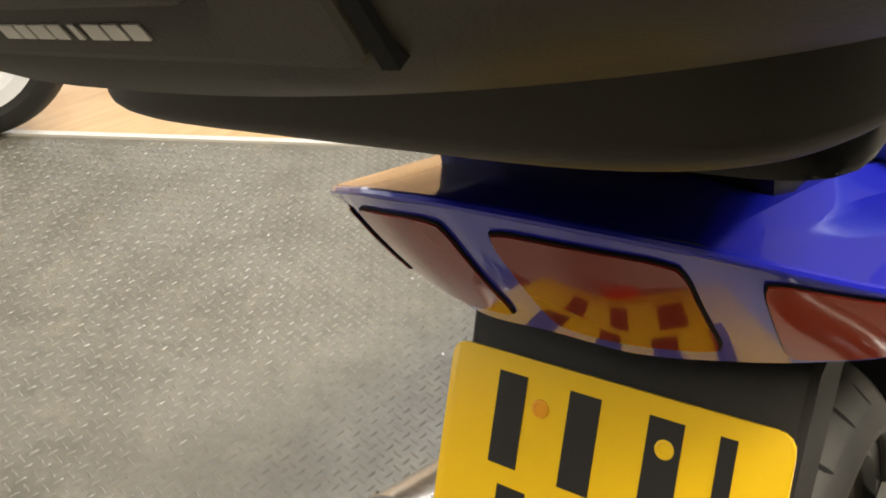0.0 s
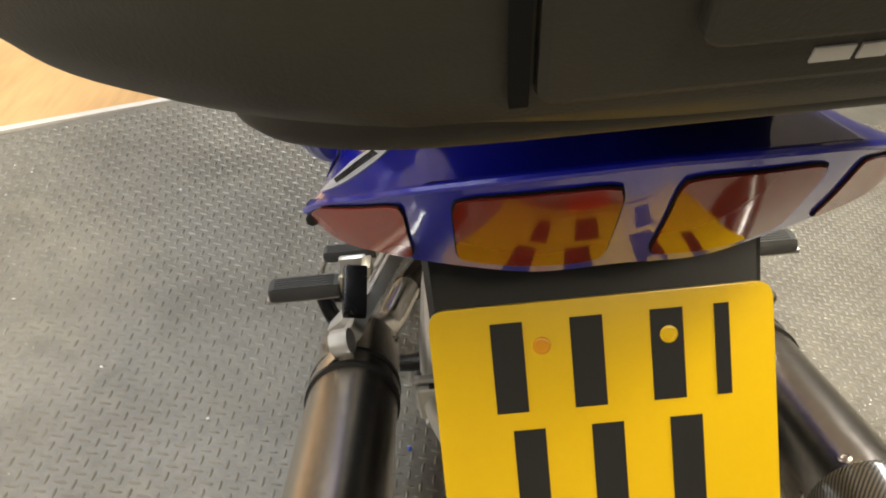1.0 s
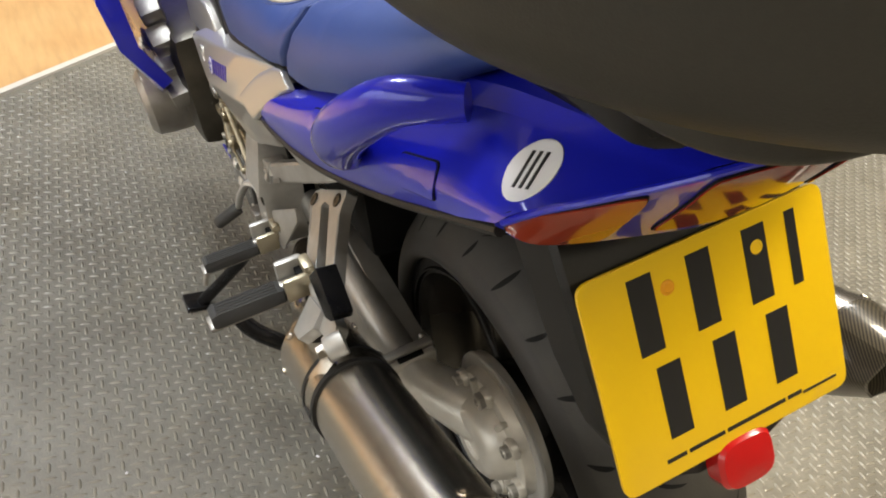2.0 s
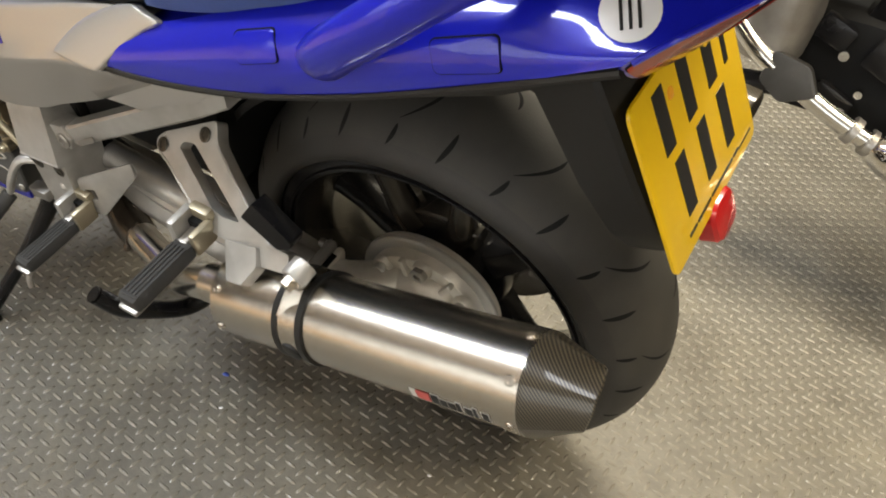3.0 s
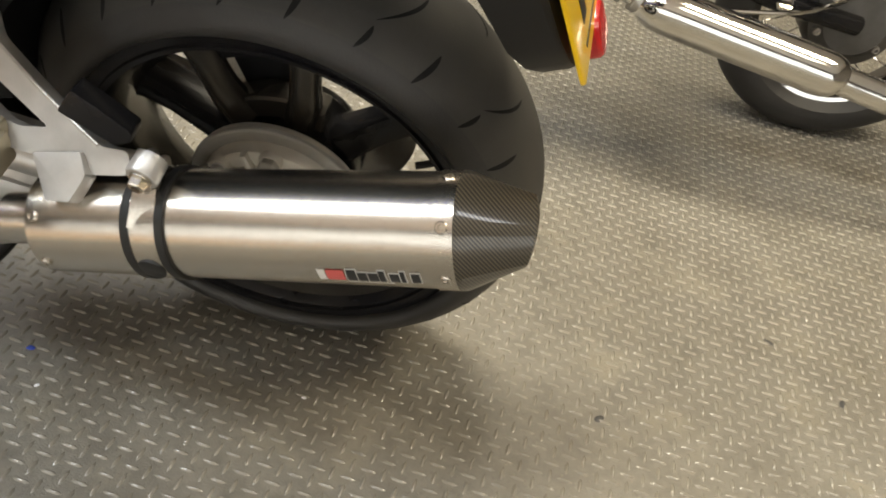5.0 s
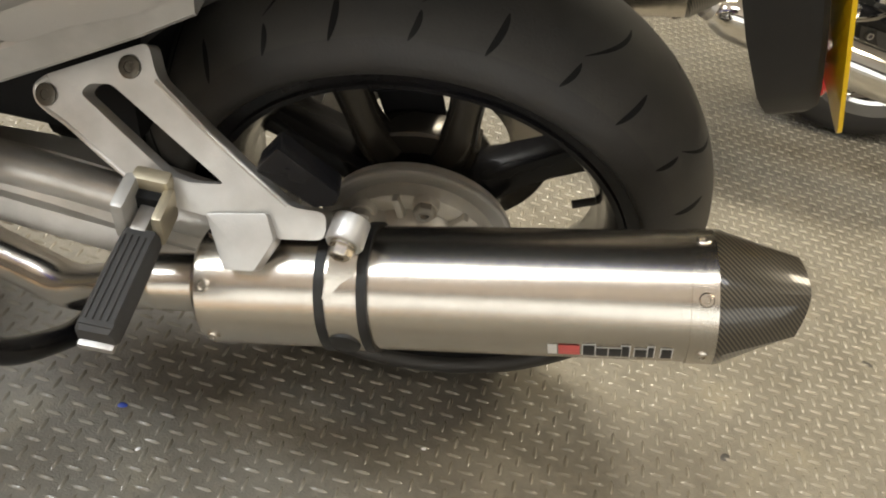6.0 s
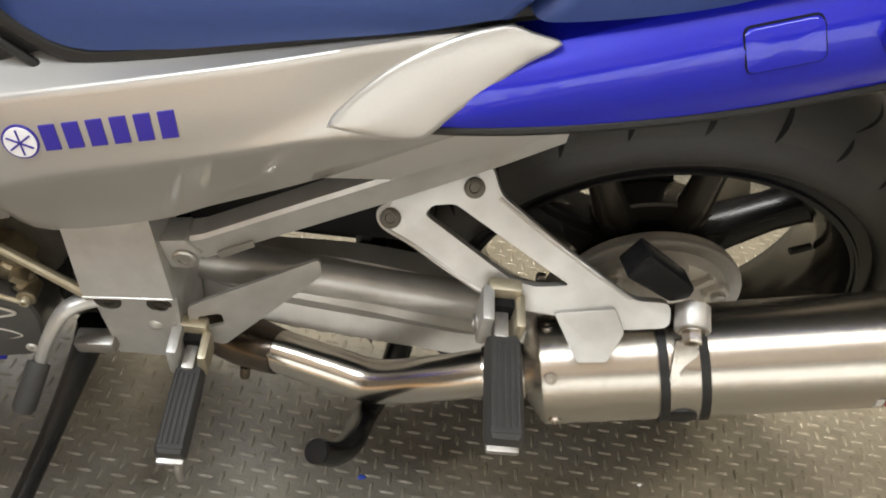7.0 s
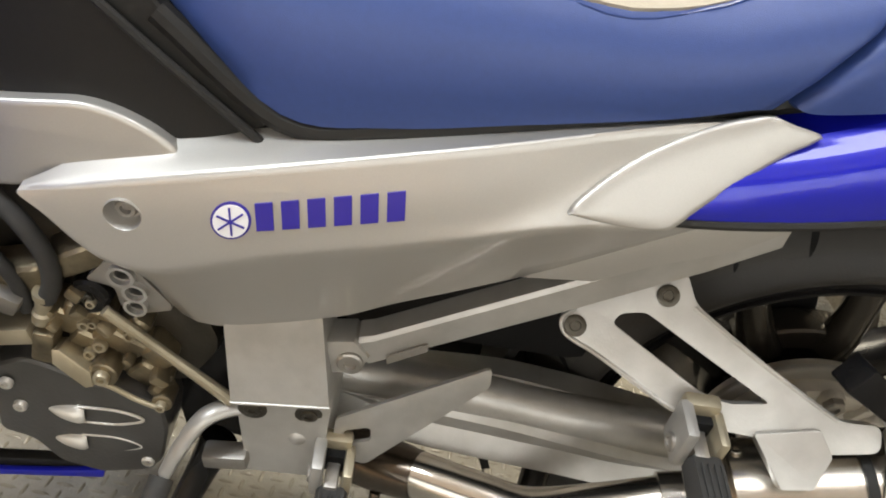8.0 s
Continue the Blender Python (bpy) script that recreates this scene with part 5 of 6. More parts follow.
# rear panel, print and groove of the top case
PAN = Matrix(((0, 0.48, 0.877, 0.605), (1, 0, 0, 0.0195), (0, 0.877, -0.48, 1.037), (0, 0, 0, 1)))


def on_case(name, x0, x1, z0, z1, depth, proud, material, parent, label="", bevel=0.0, round_to=0.0):
    """A block on the leaning rear face of the case: x across, z up from the panel's lower edge."""
    b2 = prism([(x0, z0), (x1, z0), (x1, z1), (x0, z1)], depth, -proud, bevel, round_to=round_to)
    bmesh.ops.transform(b2, matrix=PAN @ pose(0, 0, 0, -90, 0, 0), verts=b2.verts)
    return part(name, b2, material, parent, label, smooth=False)


panel = on_case("rear_panel", -0.0865, 0.0865, 0.0, 0.073, 0.02, 0.0, M_CASE, case, "raised rear panel of the case", 0.0025, 0.006)
for s in (-1, 1):
    on_case("panel_gap", s * 0.0895 - 0.002, s * 0.0895 + 0.002, 0.0005, 0.073, 0.02, -0.0006, M_RECESS_BLACK, case)
for k, w in enumerate((0.0088, 0.0062, 0.0082, 0.0064, 0.003, 0.0078, 0.0068, 0.007)):
    x = -0.0295 + 0.0079 * k
    on_case("print_bar", x - w * 0.45, x + w * 0.45, 0.007, 0.0112, 0.001, 0.0005, M_GREYTEXT, panel)
on_case("latch_plate", -0.058, 0.058, 0.018, 0.06, 0.002, 0.004, M_CASE, panel, "latch plate of the case", 0.0015, 0.006)
rack = part("rack", slab3([(0.14, -0.15, 0.985), (0.46, -0.15, 0.985), (0.46, 0.15, 0.985), (0.14, 0.15, 0.985)], (0, 0, 1), 0.022, 0.004, round_to=0.03), M_SATIN, moto, "black luggage rack plate under the top case")
part("rack_base", rbox((0.26, 0, 0.935), (0.2, 0.2, 0.09), 0.02), M_SATIN, rack)
part("rack_catch", rbox((0.36, -0.125, 0.952), (0.03, 0.012, 0.014), 0.003), M_BLACK, rack)

# engine seen between the frame plate and the fairing
crank = part("engine", slab3([(-0.66, -0.19, 0.40), (-0.629, -0.19, 0.419), (-0.607, -0.19, 0.414), (-0.568, -0.19, 0.396), (-0.552, -0.19, 0.4), (-0.515, -0.19, 0.38), (-0.51, -0.19, 0.35), (-0.516, -0.19, 0.305), (-0.53, -0.19, 0.284), (-0.573, -0.19, 0.271), (-0.611, -0.19, 0.281), (-0.632, -0.19, 0.31), (-0.66, -0.19, 0.318)], (0, -1, 0.05), 0.26, 0.006, round_to=0.008, seg=3), M_CRANK, moto, "dark grey engine cases with bronze castings above")
part("upper_case", slab3([(-0.72, -0.15, 0.60), (-0.58, -0.15, 0.585), (-0.5, -0.15, 0.51), (-0.47, -0.15, 0.43), (-0.5, -0.15, 0.38), (-0.72, -0.15, 0.4)], (0, -1, 0.1), 0.24, 0.008, round_to=0.015), M_ENGINE, crank)
# two blunt scoops on the crankcase, each followed by an outlined flute, and a pair of ribs below
# pale drive casting puts the highlights of scoops, flutes and ribs into colour
for z, x0, tip in ((0.3575, -0.583, 0.052), (0.3165, -0.585, 0.05)):
    part("scoop", tube([(x0 - 0.034, -0.185, z - 0.001), (x0 - 0.018, -0.188, z), (x0 - 0.004, -0.188, z), (x0, -0.187, z)], [0.002, 0.0075, 0.0105, 0.0095], 16, 3), M_CAST, crank)
    part("flute_edge", tube([(x0 - 0.002, -0.1905, z + 0.0105), (x0 + 0.025, -0.1905, z + 0.0125), (x0 + tip - 0.008, -0.1905, z + 0.009), (x0 + tip, -0.1905, z + 0.003), (x0 + tip - 0.012, -0.1905, z - 0.004), (x0 + 0.025, -0.1905, z - 0.0085), (x0 - 0.002, -0.1905, z - 0.0105)], 0.0014, 8), M_CAST, crank)
    part("flute", slab3([(x0, -0.1903, z + 0.0095), (x0 + 0.025, -0.1903, z + 0.0115), (x0 + tip - 0.009, -0.1903, z + 0.008), (x0 + tip - 0.001, -0.1903, z + 0.003), (x0 + tip - 0.012, -0.1903, z - 0.003), (x0 + 0.025, -0.1903, z - 0.0075), (x0, -0.1903, z - 0.0095)], (0, -1, 0.05), 0.002, 0.0), M_CRANK, crank)
for a, c in (((-0.582, 0.297), (-0.543, 0.305)), ((-0.585, 0.286), (-0.537, 0.294))):
    part("case_rib", tube([(a[0], -0.19, a[1]), (c[0], -0.19, c[1])], 0.002, 8, 1), M_CAST, crank)
# machined flange between crankcase and bronze castings
part("gasket_edge", slab3([(-0.5985, -0.195, 0.4425), (-0.5925, -0.195, 0.4435), (-0.568, -0.195, 0.4245), (-0.5655, -0.195, 0.410), (-0.572, -0.195, 0.407), (-0.5985, -0.195, 0.428)], (0, -1, 0.25), 0.02, 0.002), M_GOLD, crank, "machined pale bronze gasket flange")
part("gasket_edge", tube([(-0.566, -0.192, 0.41), (-0.553, -0.193, 0.4065), (-0.534, -0.193, 0.394), (-0.513, -0.193, 0.385)], 0.0024, 8), M_GOLD, crank)
for x, y, z, r in ((-0.5595, -0.192, 0.4195, 0.0125), (-0.5135, -0.19, 0.389, 0.009)):
    part("bolt_boss", lathe([(-0.02, 0.002), (-0.02, r), (0.0, r), (0.001, r * 0.9), (0.001, 0.001)], (x, y, z), (0, -1, 0.1), 20), M_BRONZE, crank)
    part("case_bolt", bolt((x, y - 0.001, z), (0, -1, 0.1), r * 0.55, 0.006), M_GOLD, crank)
for x, z in ((-0.642, 0.39), (-0.635, 0.36), (-0.53, 0.3)):
    part("case_bolt", bolt((x, -0.19, z), (0, -1, 0), 0.006, 0.005), M_CAST, crank)
# cast lumps, bosses and ribs of the gearbox top
for x, z, w, h, tip in ((-0.594, 0.462, 0.035, 0.03, -25), (-0.575, 0.44, 0.03, 0.024, -30), (-0.549, 0.444, 0.045, 0.026, -35), (-0.556, 0.418, 0.03, 0.02, -20), (-0.528, 0.405, 0.034, 0.03, -40), (-0.62, 0.497, 0.045, 0.04, 15), (-0.577, 0.53, 0.04, 0.026, 30), (-0.52, 0.43, 0.03, 0.02, -50), (-0.573, 0.47, 0.04, 0.028, -20), (-0.538, 0.463, 0.02, 0.03, -45)):
    part("casting", rbox((x, -0.162, z), (w, 0.03, h), 0.007, turned(8, -tip, 6), 3), M_BRONZE, crank)
lump = random.Random(7)
for k in range(16):
    x = lump.uniform(-0.605, -0.505)
    z = lump.uniform(0.405, 0.485) - (x + 0.55) * 0.55
    if k % 3:
        part("casting", rbox((x, -0.172 - lump.uniform(0, 0.008), z), (lump.uniform(0.008, 0.02), 0.02, lump.uniform(0.006, 0.014)), 0.003, turned(lump.uniform(-10, 20), lump.uniform(10, 50), lump.uniform(-15, 15))), M_BRONZE, crank)
    else:
        part("case_bolt", bolt((x, -0.176, z), (0, -1, 0.15), lump.uniform(0.004, 0.0065), 0.007), M_GOLD, crank)
# breather hose, its union and the pale block that it feeds
part("hose", tube([(-0.66, -0.165, 0.62), (-0.625, -0.175, 0.588), (-0.603, -0.18, 0.562), (-0.592, -0.181, 0.535), (-0.592, -0.181, 0.51), (-0.599, -0.18, 0.49)], 0.0075, 14), M_PEG, crank)
part("hose", tube([(-0.67, -0.17, 0.55), (-0.64, -0.178, 0.535), (-0.622, -0.178, 0.505), (-0.618, -0.176, 0.47)], 0.006, 12), M_PEG, crank)
union = part("hose_union", lathe([(-0.03, 0.004), (-0.03, 0.0085), (-0.02, 0.0085), (-0.018, 0.0065), (-0.004, 0.0065), (-0.002, 0.0085), (0.004, 0.0085), (0.004, 0.004)], (-0.6005, -0.18, 0.494), (0.16, 0, 1), 20), M_GOLD, crank, "dull brass hose union")
part("pipe_block", rbox((-0.606, -0.179, 0.44), (0.018, 0.024, 0.036), 0.005, turned(0, 10, 0)), M_BRONZE, union)
part("pipe_block_cap", rbox((-0.63, -0.178, 0.448), (0.036, 0.026, 0.018), 0.004, turned(0, -15, 0)), M_GOLD, union)
part("pipe_block_cap", rbox((-0.632, -0.178, 0.487), (0.03, 0.026, 0.02), 0.006, turned(0, 25, 0)), M_ALU_RAW, union)
# cable guide: an alloy plate with three eyes
guide = part("cable_guide", slab3([(-0.57, -0.174, 0.512), (-0.552, -0.174, 0.536), (-0.536, -0.174, 0.537), (-0.505, -0.174, 0.497), (-0.505, -0.174, 0.491), (-0.527, -0.174, 0.483), (-0.545, -0.174, 0.488), (-0.548, -0.174, 0.508)], (0, -1, 0), 0.006, 0.0015, round_to=0.005, holes=[[(x - r, -0.174, z - r), (x + r, -0.174, z - r), (x + r, -0.174, z + r), (x - r, -0.174, z + r)] for x, z, r in ((-0.541, 0.524, 0.0058), (-0.5315, 0.5085, 0.0058), (-0.532, 0.4925, 0.0055))]), M_ALU_RAW, crank, "alloy cable guide with three eyes")
for x, z, r in ((-0.541, 0.524, 0.0105), (-0.5315, 0.5085, 0.0098), (-0.532, 0.4925, 0.0092)):
    part("cable_eye", torus_lathe([(-0.004, r * 0.74), (-0.004, r), (0.004, r), (0.004, r * 0.74)], (x, -0.175, z), (0, 1, 0), 24), M_ALU, guide)
part("gearbox_back", slab3([(-0.53, -0.14, 0.5), (-0.45, -0.14, 0.5), (-0.44, -0.14, 0.28), (-0.51, -0.14, 0.28), (-0.53, -0.14, 0.4)], (0, -1, 0), 0.05, 0.006), M_SATIN, crank)
swit = part("neutral_switch", lathe([(-0.02, 0.004), (-0.02, 0.0165), (0.0, 0.0165), (0.003, 0.014), (0.003, 0.008), (0.001, 0.007), (0.001, 0.001)], (-0.568, -0.176, 0.495), (0, -1, 0.1), 24), M_SATIN, crank, "black round switch body")
part("bracket_bolt", bolt((-0.568, -0.177, 0.495), (0, -1, 0.1), 0.005, 0.004), M_ENGINE, swit)
part("generator_cover", lathe([(0, 0.03), (0, 0.068), (0.06, 0.068), (0.09, 0.064), (0.1, 0.052), (0.1, 0.005)], (-0.82, -0.2, 0.405), (0, -1, 0), 40), M_ALU_RAW, crank, "round dull silver engine cover")
part("front_case", rbox((-0.8, -0.08, 0.47), (0.28, 0.3, 0.22), 0.03), M_ENGINE, crank)
for x, z in ((-0.74, 0.50), (-0.72, 0.56), (-0.7, 0.47), (-0.76, 0.6)):
    part("case_lump", rbox((x, -0.235, z), (0.05, 0.04, 0.035), 0.008, turned(10, 20, 0)), M_ALU_RAW, crank)
belly = part("belly_inner", slab3([(-0.95, -0.160, 0.197), (-0.69, -0.160, 0.217), (-0.632, -0.160, 0.226), (-0.586, -0.160, 0.236), (-0.588, -0.160, 0.214), (-0.636, -0.160, 0.206), (-0.692, -0.160, 0.196), (-0.95, -0.160, 0.178)], (0, -1, 0), 0.012, 0.003), M_BLACK, moto, "black lining of the belly panel")
part("belly_panel", slab3([(-0.95, -0.167, 0.188), (-0.69, -0.167, 0.206), (-0.64, -0.167, 0.216), (-0.598, -0.167, 0.227), (-0.585, -0.167, 0.232), (-0.588, -0.167, 0.216), (-0.636, -0.167, 0.207), (-0.692, -0.167, 0.196), (-0.95, -0.167, 0.178)], (0, -1, 0), 0.006, 0.002), M_BLUE, belly, "blue lower edge of the belly panel")

# a second motorcycle beside it: rear wheel, long chrome silencer, dark engine
other = new("motorcycle")
other.matrix_world = pose(0, 0, 0)
tagged(other, "black cruiser motorcycle with chrome exhaust parked behind", "motorcycle")
OW = Vector((1.1, 1.05, 0.3))
orim = part("rear_wheel", torus_lathe([(-0.045, 0.196), (-0.05, 0.212), (-0.03, 0.205), (0.03, 0.205), (0.05, 0.212), (0.045, 0.196), (0.02, 0.188), (-0.02, 0.188)], OW, (0, 1, 0), 80), M_CHROME, other, "chrome spoked rear wheel")
sec = [(0.07 * math.sin(radians(a)), 0.225 + 0.075 * math.cos(radians(a))) for a in range(-90, 91, 10)] + [(0.05, 0.205), (-0.05, 0.205)]
part("tyre", torus_lathe(sec, OW, (0, 1, 0), 96), M_RUBBER, orim, "black tyre")
part("brake_drum", lathe([(-0.06, 0.02), (-0.06, 0.105), (0.05, 0.11), (0.07, 0.1), (0.075, 0.08), (0.085, 0.07), (0.085, 0.01)], OW, (0, -1, 0), 48), M_DRUM, orim, "dull dark grey brake drum")
for k in range(6):
    a = radians(60 * k + 25)
    part("drum_bolt", bolt(OW + Vector((0.082 * math.cos(a), -0.072, 0.082 * math.sin(a))), (0, -1, 0), 0.009, 0.012), M_ALU_RAW, orim)
for k in range(20):
    a = 2 * math.pi * k / 20
    d = Vector((math.cos(a), 0, math.sin(a)))
    d2 = Vector((math.cos(a + 0.35), 0, math.sin(a + 0.35)))
    part("wire_spoke", tube([OW + d * 0.08 + Vector((0, -0.03, 0)), OW + d2 * 0.195], 0.002, 6, 1), M_CHROME, orim)
pipe = part("silencer", tube([(0.575, 0.668, 0.346), (0.59, 0.668, 0.343), (0.63, 0.668, 0.337), (0.75, 0.668, 0.318), (0.94, 0.668, 0.289), (0.985, 0.668, 0.282), (1.005, 0.668, 0.279)], [0.022, 0.035, 0.045, 0.046, 0.046, 0.042, 0.03], 32), M_CHROME, other, "long polished chrome silencer")
part("tail_pipe", tube([(1.0, 0.668, 0.28), (1.1, 0.672, 0.262), (1.4, 0.675, 0.215)], 0.03, 24, 3), M_CHROME, pipe)
part("pipe_bracket", slab3([(0.36, 0.63, 0.47), (0.43, 0.63, 0.46), (0.46, 0.63, 0.41), (0.4, 0.63, 0.38), (0.35, 0.63, 0.41)], (0, -1, 0.2), 0.03, 0.006, round_to=0.012), M_DRUM, pipe)
part("header_pipe", tube([(0.58, 0.668, 0.346), (0.5, 0.66, 0.375), (0.42, 0.655, 0.41), (0.34, 0.65, 0.45), (0.27, 0.66, 0.5)], 0.019, 20), M_CHROME, pipe)
for x, y, z in ((0.53, 0.663, 0.364), (0.565, 0.667, 0.35)):
    part("pipe_clamp", lathe([(0, 0.019), (0, 0.026), (0.014, 0.026), (0.014, 0.019)], (x, y, z), (0.9, 0.05, -0.35), 24), M_ALU_RAW, pipe)
oeng = part("engine", shell([(0.43, 0.335, 0.05, 0.08), (0.445, 0.335, 0.066, 0.095), (0.52, 0.335, 0.074, 0.1), (0.6, 0.33, 0.07, 0.1), (0.62, 0.33, 0.045, 0.07)], 40, 2.6), M_ALU_RAW, other, "rounded pale engine case")
oeng.location = (0, 0.74, 0)
for k in range(5):
    part("cooling_fin", rbox((0.36, 0.76, 0.64 + 0.022 * k), (0.17, 0.17, 0.008), 0.003), M_ENGINE, oeng).location = (0, -0.74, 0)
fr = part("frame", tube([(0.3, 0.78, 0.34), (0.5, 0.8, 0.37), (0.66, 0.82, 0.42), (0.86, 0.9, 0.34), (1.1, 0.96, 0.3)], 0.022, 14), M_SATIN, other, "black frame and swinging arm")
part("frame_tube", tube([(0.62, 0.8, 0.44), (0.58, 0.8, 0.6), (0.5, 0.84, 0.76)], 0.016, 12), M_SATIN, fr)
part("frame_tube", tube([(0.66, 0.8, 0.44), (0.8, 0.82, 0.6), (0.92, 0.84, 0.74)], 0.014, 12), M_SATIN, fr)
part("shock_absorber", tube([(1.0, 0.93, 0.36), (0.9, 0.93, 0.72)], 0.028, 16), M_CHROME, fr)
part("side_panel", rbox((0.56, 0.82, 0.55), (0.16, 0.1, 0.18), 0.03, turned(0, 12, 0)), M_SATIN, other, "black side panel")
part("gearbox", rbox((0.52, 0.84, 0.43), (0.3, 0.2, 0.2), 0.03), M_RECESS_BLACK, other, "near-black gearbox block")
for x, z, w, h in ((0.44, 0.5, 0.07, 0.05), (0.55, 0.47, 0.09, 0.06), (0.62, 0.4, 0.05, 0.07), (0.48, 0.38, 0.08, 0.04)):
    part("casting", rbox((x, 0.735, z), (w, 0.03, h), 0.01, turned(0, 20, 0)), M_SATIN, other)
for x, z, r in ((0.47, 0.47, 0.011), (0.52, 0.41, 0.009), (0.88, 0.36, 0.016), (0.6, 0.45, 0.008)):
    part("nut", bolt((x, 0.72 if x < 0.8 else 0.8, z), (0, -1, 0), r, 0.015, False), M_CHROME, other)
part("brake_rod", tube([(0.7, 0.74, 0.33), (0.9, 0.76, 0.36), (1.07, 0.94, 0.37)], 0.005, 8), M_CHROME, other)
guard_ = torus_lathe([(-0.085, 0.325), (0.0, 0.345), (0.085, 0.325), (0.083, 0.322), (0.0, 0.341), (-0.083, 0.322)], OW + Vector((0, 0, 0.02)), (0, 1, 0), 64)
bmesh.ops.delete(guard_, geom=[v for v in guard_.verts if v.co.z < OW.z + 0.1 or v.co.x < OW.x - 0.24], context="VERTS")
part("rear_mudguard", guard_, M_SATIN, other, "black rear mudguard")
part("seat", shell([(0.74, 0.75, 0.3, 0.1), (0.78, 0.75, 0.33, 0.13), (0.84, 0.75, 0.3, 0.1)], 40, 2.6), M_BLACK, other).location = (0, 0.95, 0)

# a third motorcycle's front wheel stands on the wooden floor
third = new("motorcycle")
third.matrix_world = pose(-0.13, -2.2, 0.004, 0, 0, -38)
tagged(third, "front wheel and forks of a motorcycle on the wood floor", "motorcycle")
TW = Vector((0, 0, 0.3))
trim_ = part("front_wheel", torus_lathe([(-0.045, 0.19), (-0.05, 0.222), (0.05, 0.222), (0.045, 0.19), (0.02, 0.17), (-0.02, 0.17)], TW, (0, 1, 0), 64), M_WHITE, third, "white cast front wheel")
sec = [(0.06 * math.sin(radians(a)), 0.24 + 0.06 * math.cos(radians(a))) for a in range(-90, 91, 10)] + [(0.045, 0.22), (-0.045, 0.22)]
part("tyre", torus_lathe(sec, TW, (0, 1, 0), 80), M_RUBBER, trim_, "black tyre")
for k in range(3):
    a = radians(120 * k + 20)
    part("spoke", tube([TW, TW + Vector((math.cos(a), 0, math.sin(a))) * 0.18], 0.022, 10, 1), M_WHITE, trim_)
for y in (-0.09, 0.09):
    part("fork_leg", tube([(0, y, 0.3), (-0.25, y, 0.85)], 0.025, 14, 1), M_ALU, third)

# ceiling light fittings
for px, py in PANELS:
    fit_ = new("ceiling_light")
    fit_.matrix_world = pose(px, py, CEIL)
    tagged(fit_, "slim white ceiling light panel, lit", "ceiling light", group="ceiling lights")
    part("housing", rbox((0, 0, -0.02), (1.26, 0.66, 0.04), 0.005), M_WHITE, fit_)

# loose specks on the floor: a blue chip, pale crumbs and dark spots
def crumb(name, x, y, r, h, material, label):
    ob = part(name, lathe([(0, r), (h * 0.6, r * 0.85), (h, r * 0.3)], (0, 0, 0), (0, 0, 1), 9), material)
    ob.matrix_world = pose(x, y, 0.0005, 0, 0, (x * 977) % 360) @ Matrix.Diagonal((1, 0.6, 1, 1))
    return tagged(ob, label, "debris", group="specks on the floor")


crumb("paint_chip", -0.182, -0.213, 0.007, 0.0015, mat("blue_chip", (0.02, 0.06, 0.4), 0.5), "small blue paint chip on the checker floor")
for x, y in ((-0.205, -0.552), (-0.14, -0.27), (0.19, -0.188), (-0.62, -1.1), (-0.35, -1.3), (-0.9, -0.75), (-0.45, -0.95), (0.1, -0.45), (0.35, -0.5), (-0.3, -0.75), (-1.1, -0.4), (-0.75, -0.5), (0.55, -0.35)):
    crumb("grit", x, y, 0.0035, 0.002, M_WHITE, "pale crumb of grit on the floor")
for x, y in ((0.89, 0.16), (0.99, 0.05), (0.6, -0.1)):
    crumb("dark_spot", x, y, 0.009, 0.0008, M_PEG, "dark blob stuck to the checker floor")

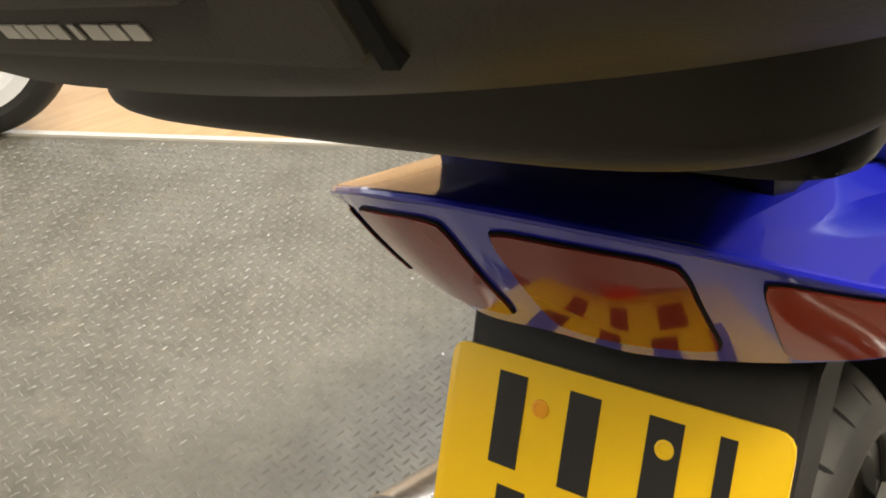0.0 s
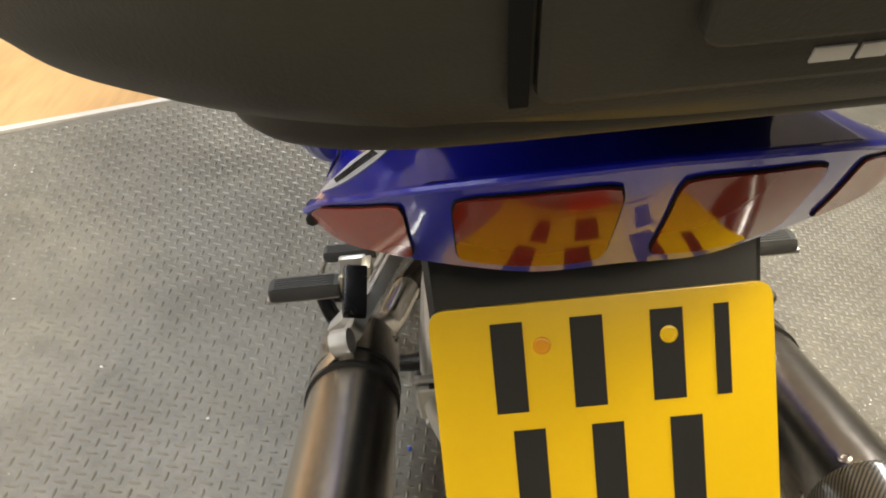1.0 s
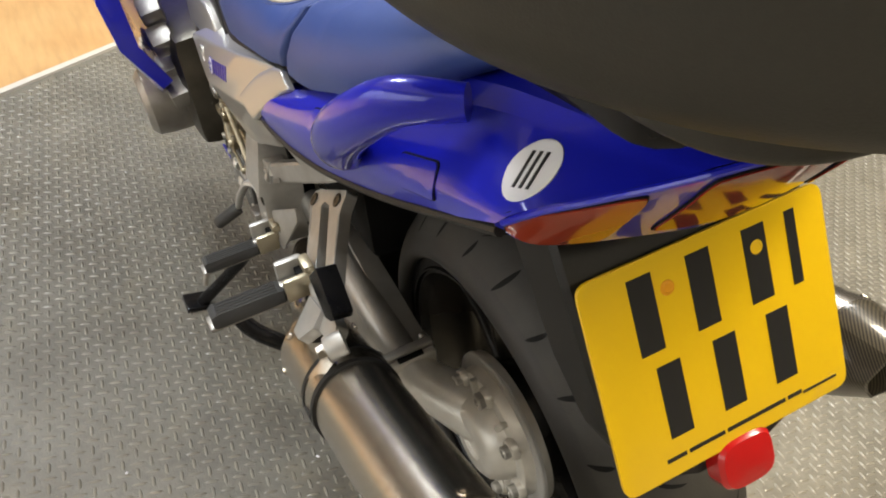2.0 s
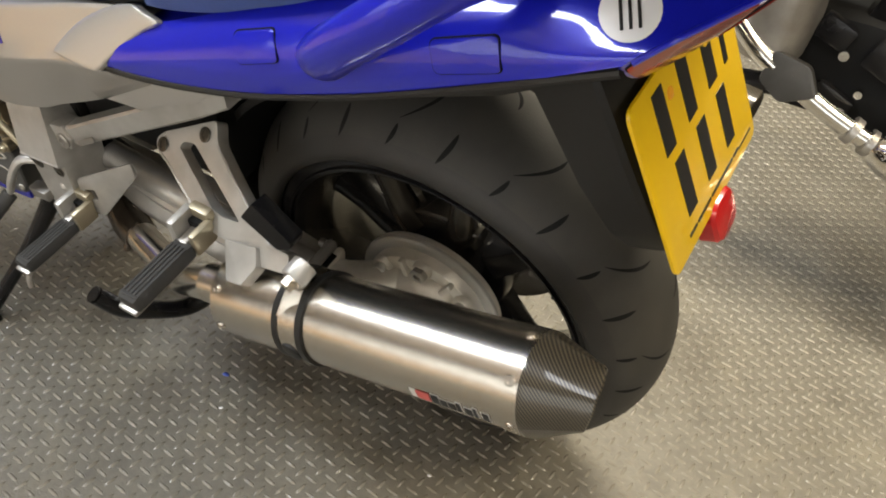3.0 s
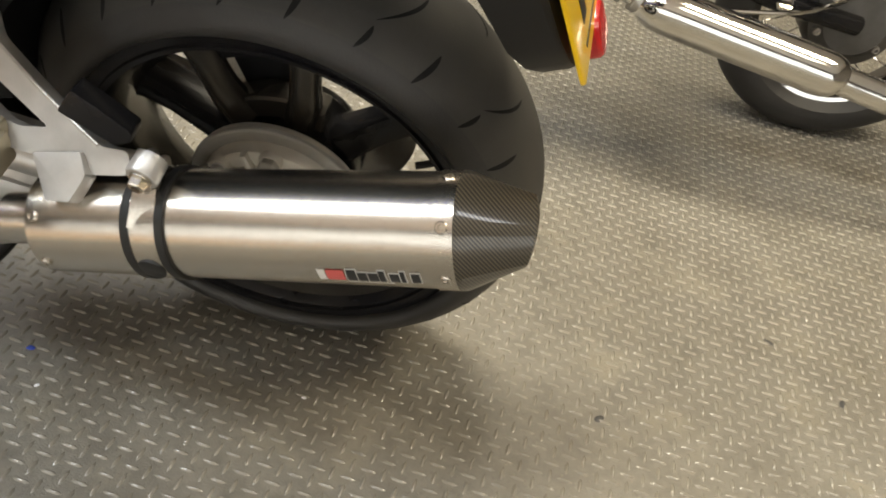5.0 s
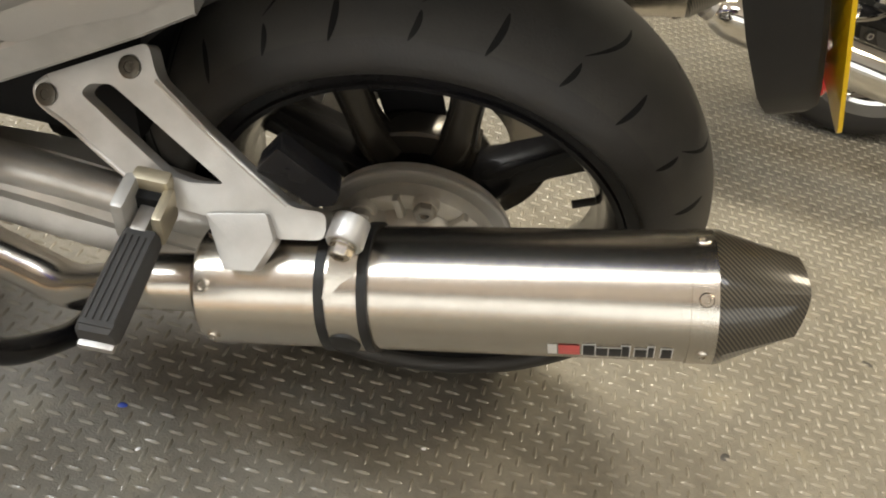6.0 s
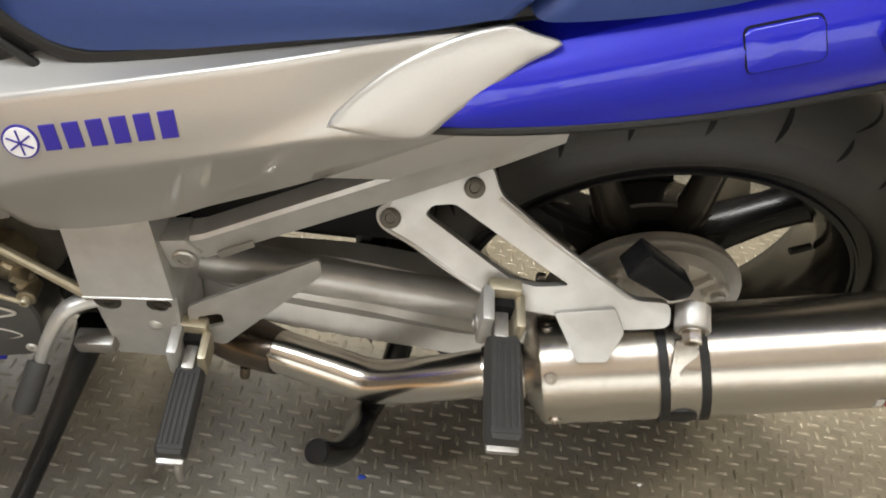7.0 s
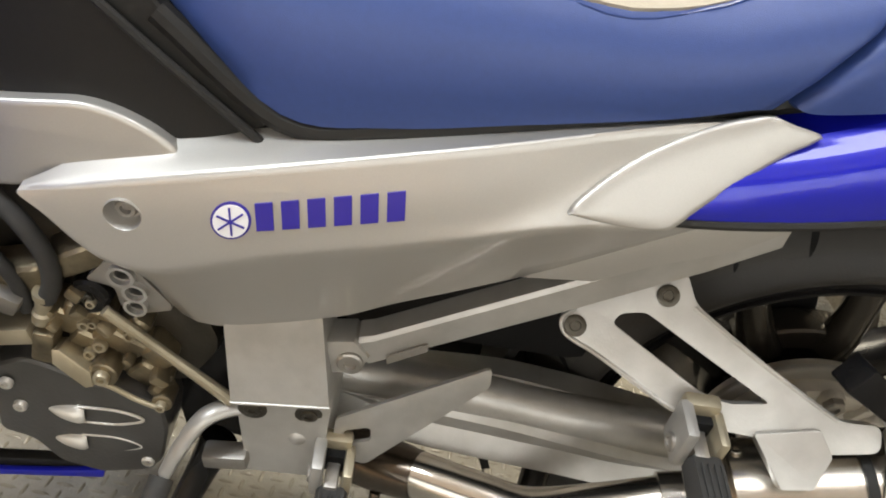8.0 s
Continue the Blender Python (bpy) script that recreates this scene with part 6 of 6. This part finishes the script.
# ---- raised checker pattern of the rubber floor ----
PITCH = 0.0205
D1 = Vector((0.9948, -0.102, 0))
D2 = Vector((0.102, 0.9948, 0))
BL, BW, BH = 0.0124, 0.0028, 0.0034
bump_v = [(-BL, 0, 0), (-BL * 0.5, -BW, 0), (BL * 0.5, -BW, 0), (BL, 0, 0), (BL * 0.5, BW, 0), (-BL * 0.5, BW, 0), (-BL * 0.55, 0, BH * 0.9), (-BL * 0.3, -BW * 0.22, BH), (BL * 0.3, -BW * 0.22, BH), (BL * 0.55, 0, BH * 0.9), (BL * 0.3, BW * 0.22, BH), (-BL * 0.3, BW * 0.22, BH)]
bump_f = [(i, (i + 1) % 6, 6 + (i + 1) % 6, 6 + i) for i in range(6)] + [(6, 7, 8, 9), (6, 9, 10, 11)]
stud_mesh = bpy.data.meshes.new("stud")
stud_mesh.from_pydata([(x, y, z - 0.0002) for x, y, z in bump_v], [], bump_f)
stud_mesh.materials.append(M_STUD)
stud_mesh.polygons.foreach_set("use_smooth", [True] * len(stud_mesh.polygons))
BV = np.array(bump_v)
far, near = [], 0
ang0 = math.atan2(D1.y, D1.x)
for i in range(-150, 170):
    for j in range(-170, 150):
        p = D1 * (i * PITCH) + D2 * (j * PITCH)
        if not (-2.0 < p.x < 2.3 and -2.4 < p.y < 2.4) or (p - LINE_A).dot(LINE_N) < 0.016:
            continue
        if p.x > 1.5 and p.y < -0.6:
            continue
        turn = ang0 + (math.pi / 2 if (i + j) % 2 else 0)
        if 0.0 < p.x < 0.42 and -0.56 < p.y < -0.28 and near < 300:
            ob = new("stud", stud_mesh)
            ob.matrix_world = pose(p.x, p.y, 0, 0, 0, math.degrees(turn))
            ob.parent = floor
            near += 1
        else:
            far.append((p.x, p.y, turn))
far = np.array(far)
c, s = np.cos(far[:, 2])[:, None], np.sin(far[:, 2])[:, None]
X = far[:, :1] + c * BV[:, 0] - s * BV[:, 1]
Y = far[:, 1:2] + s * BV[:, 0] + c * BV[:, 1]
Z = np.broadcast_to(BV[:, 2] - 0.0002, X.shape)
verts = np.stack([X, Y, Z], -1).reshape(-1, 3)
faces = (np.arange(len(far))[:, None, None] * 12 + np.array(bump_f)[None]).reshape(-1, 4)
me = bpy.data.meshes.new("floor_studs")
me.from_pydata(verts.tolist(), [], faces.tolist())
me.materials.append(M_STUD)
me.polygons.foreach_set("use_smooth", [True] * len(me.polygons))
studs = new("floor_studs", me)
studs.parent = floor
tagged(studs, "small raised studs of the rubber flooring", kind="stuff")
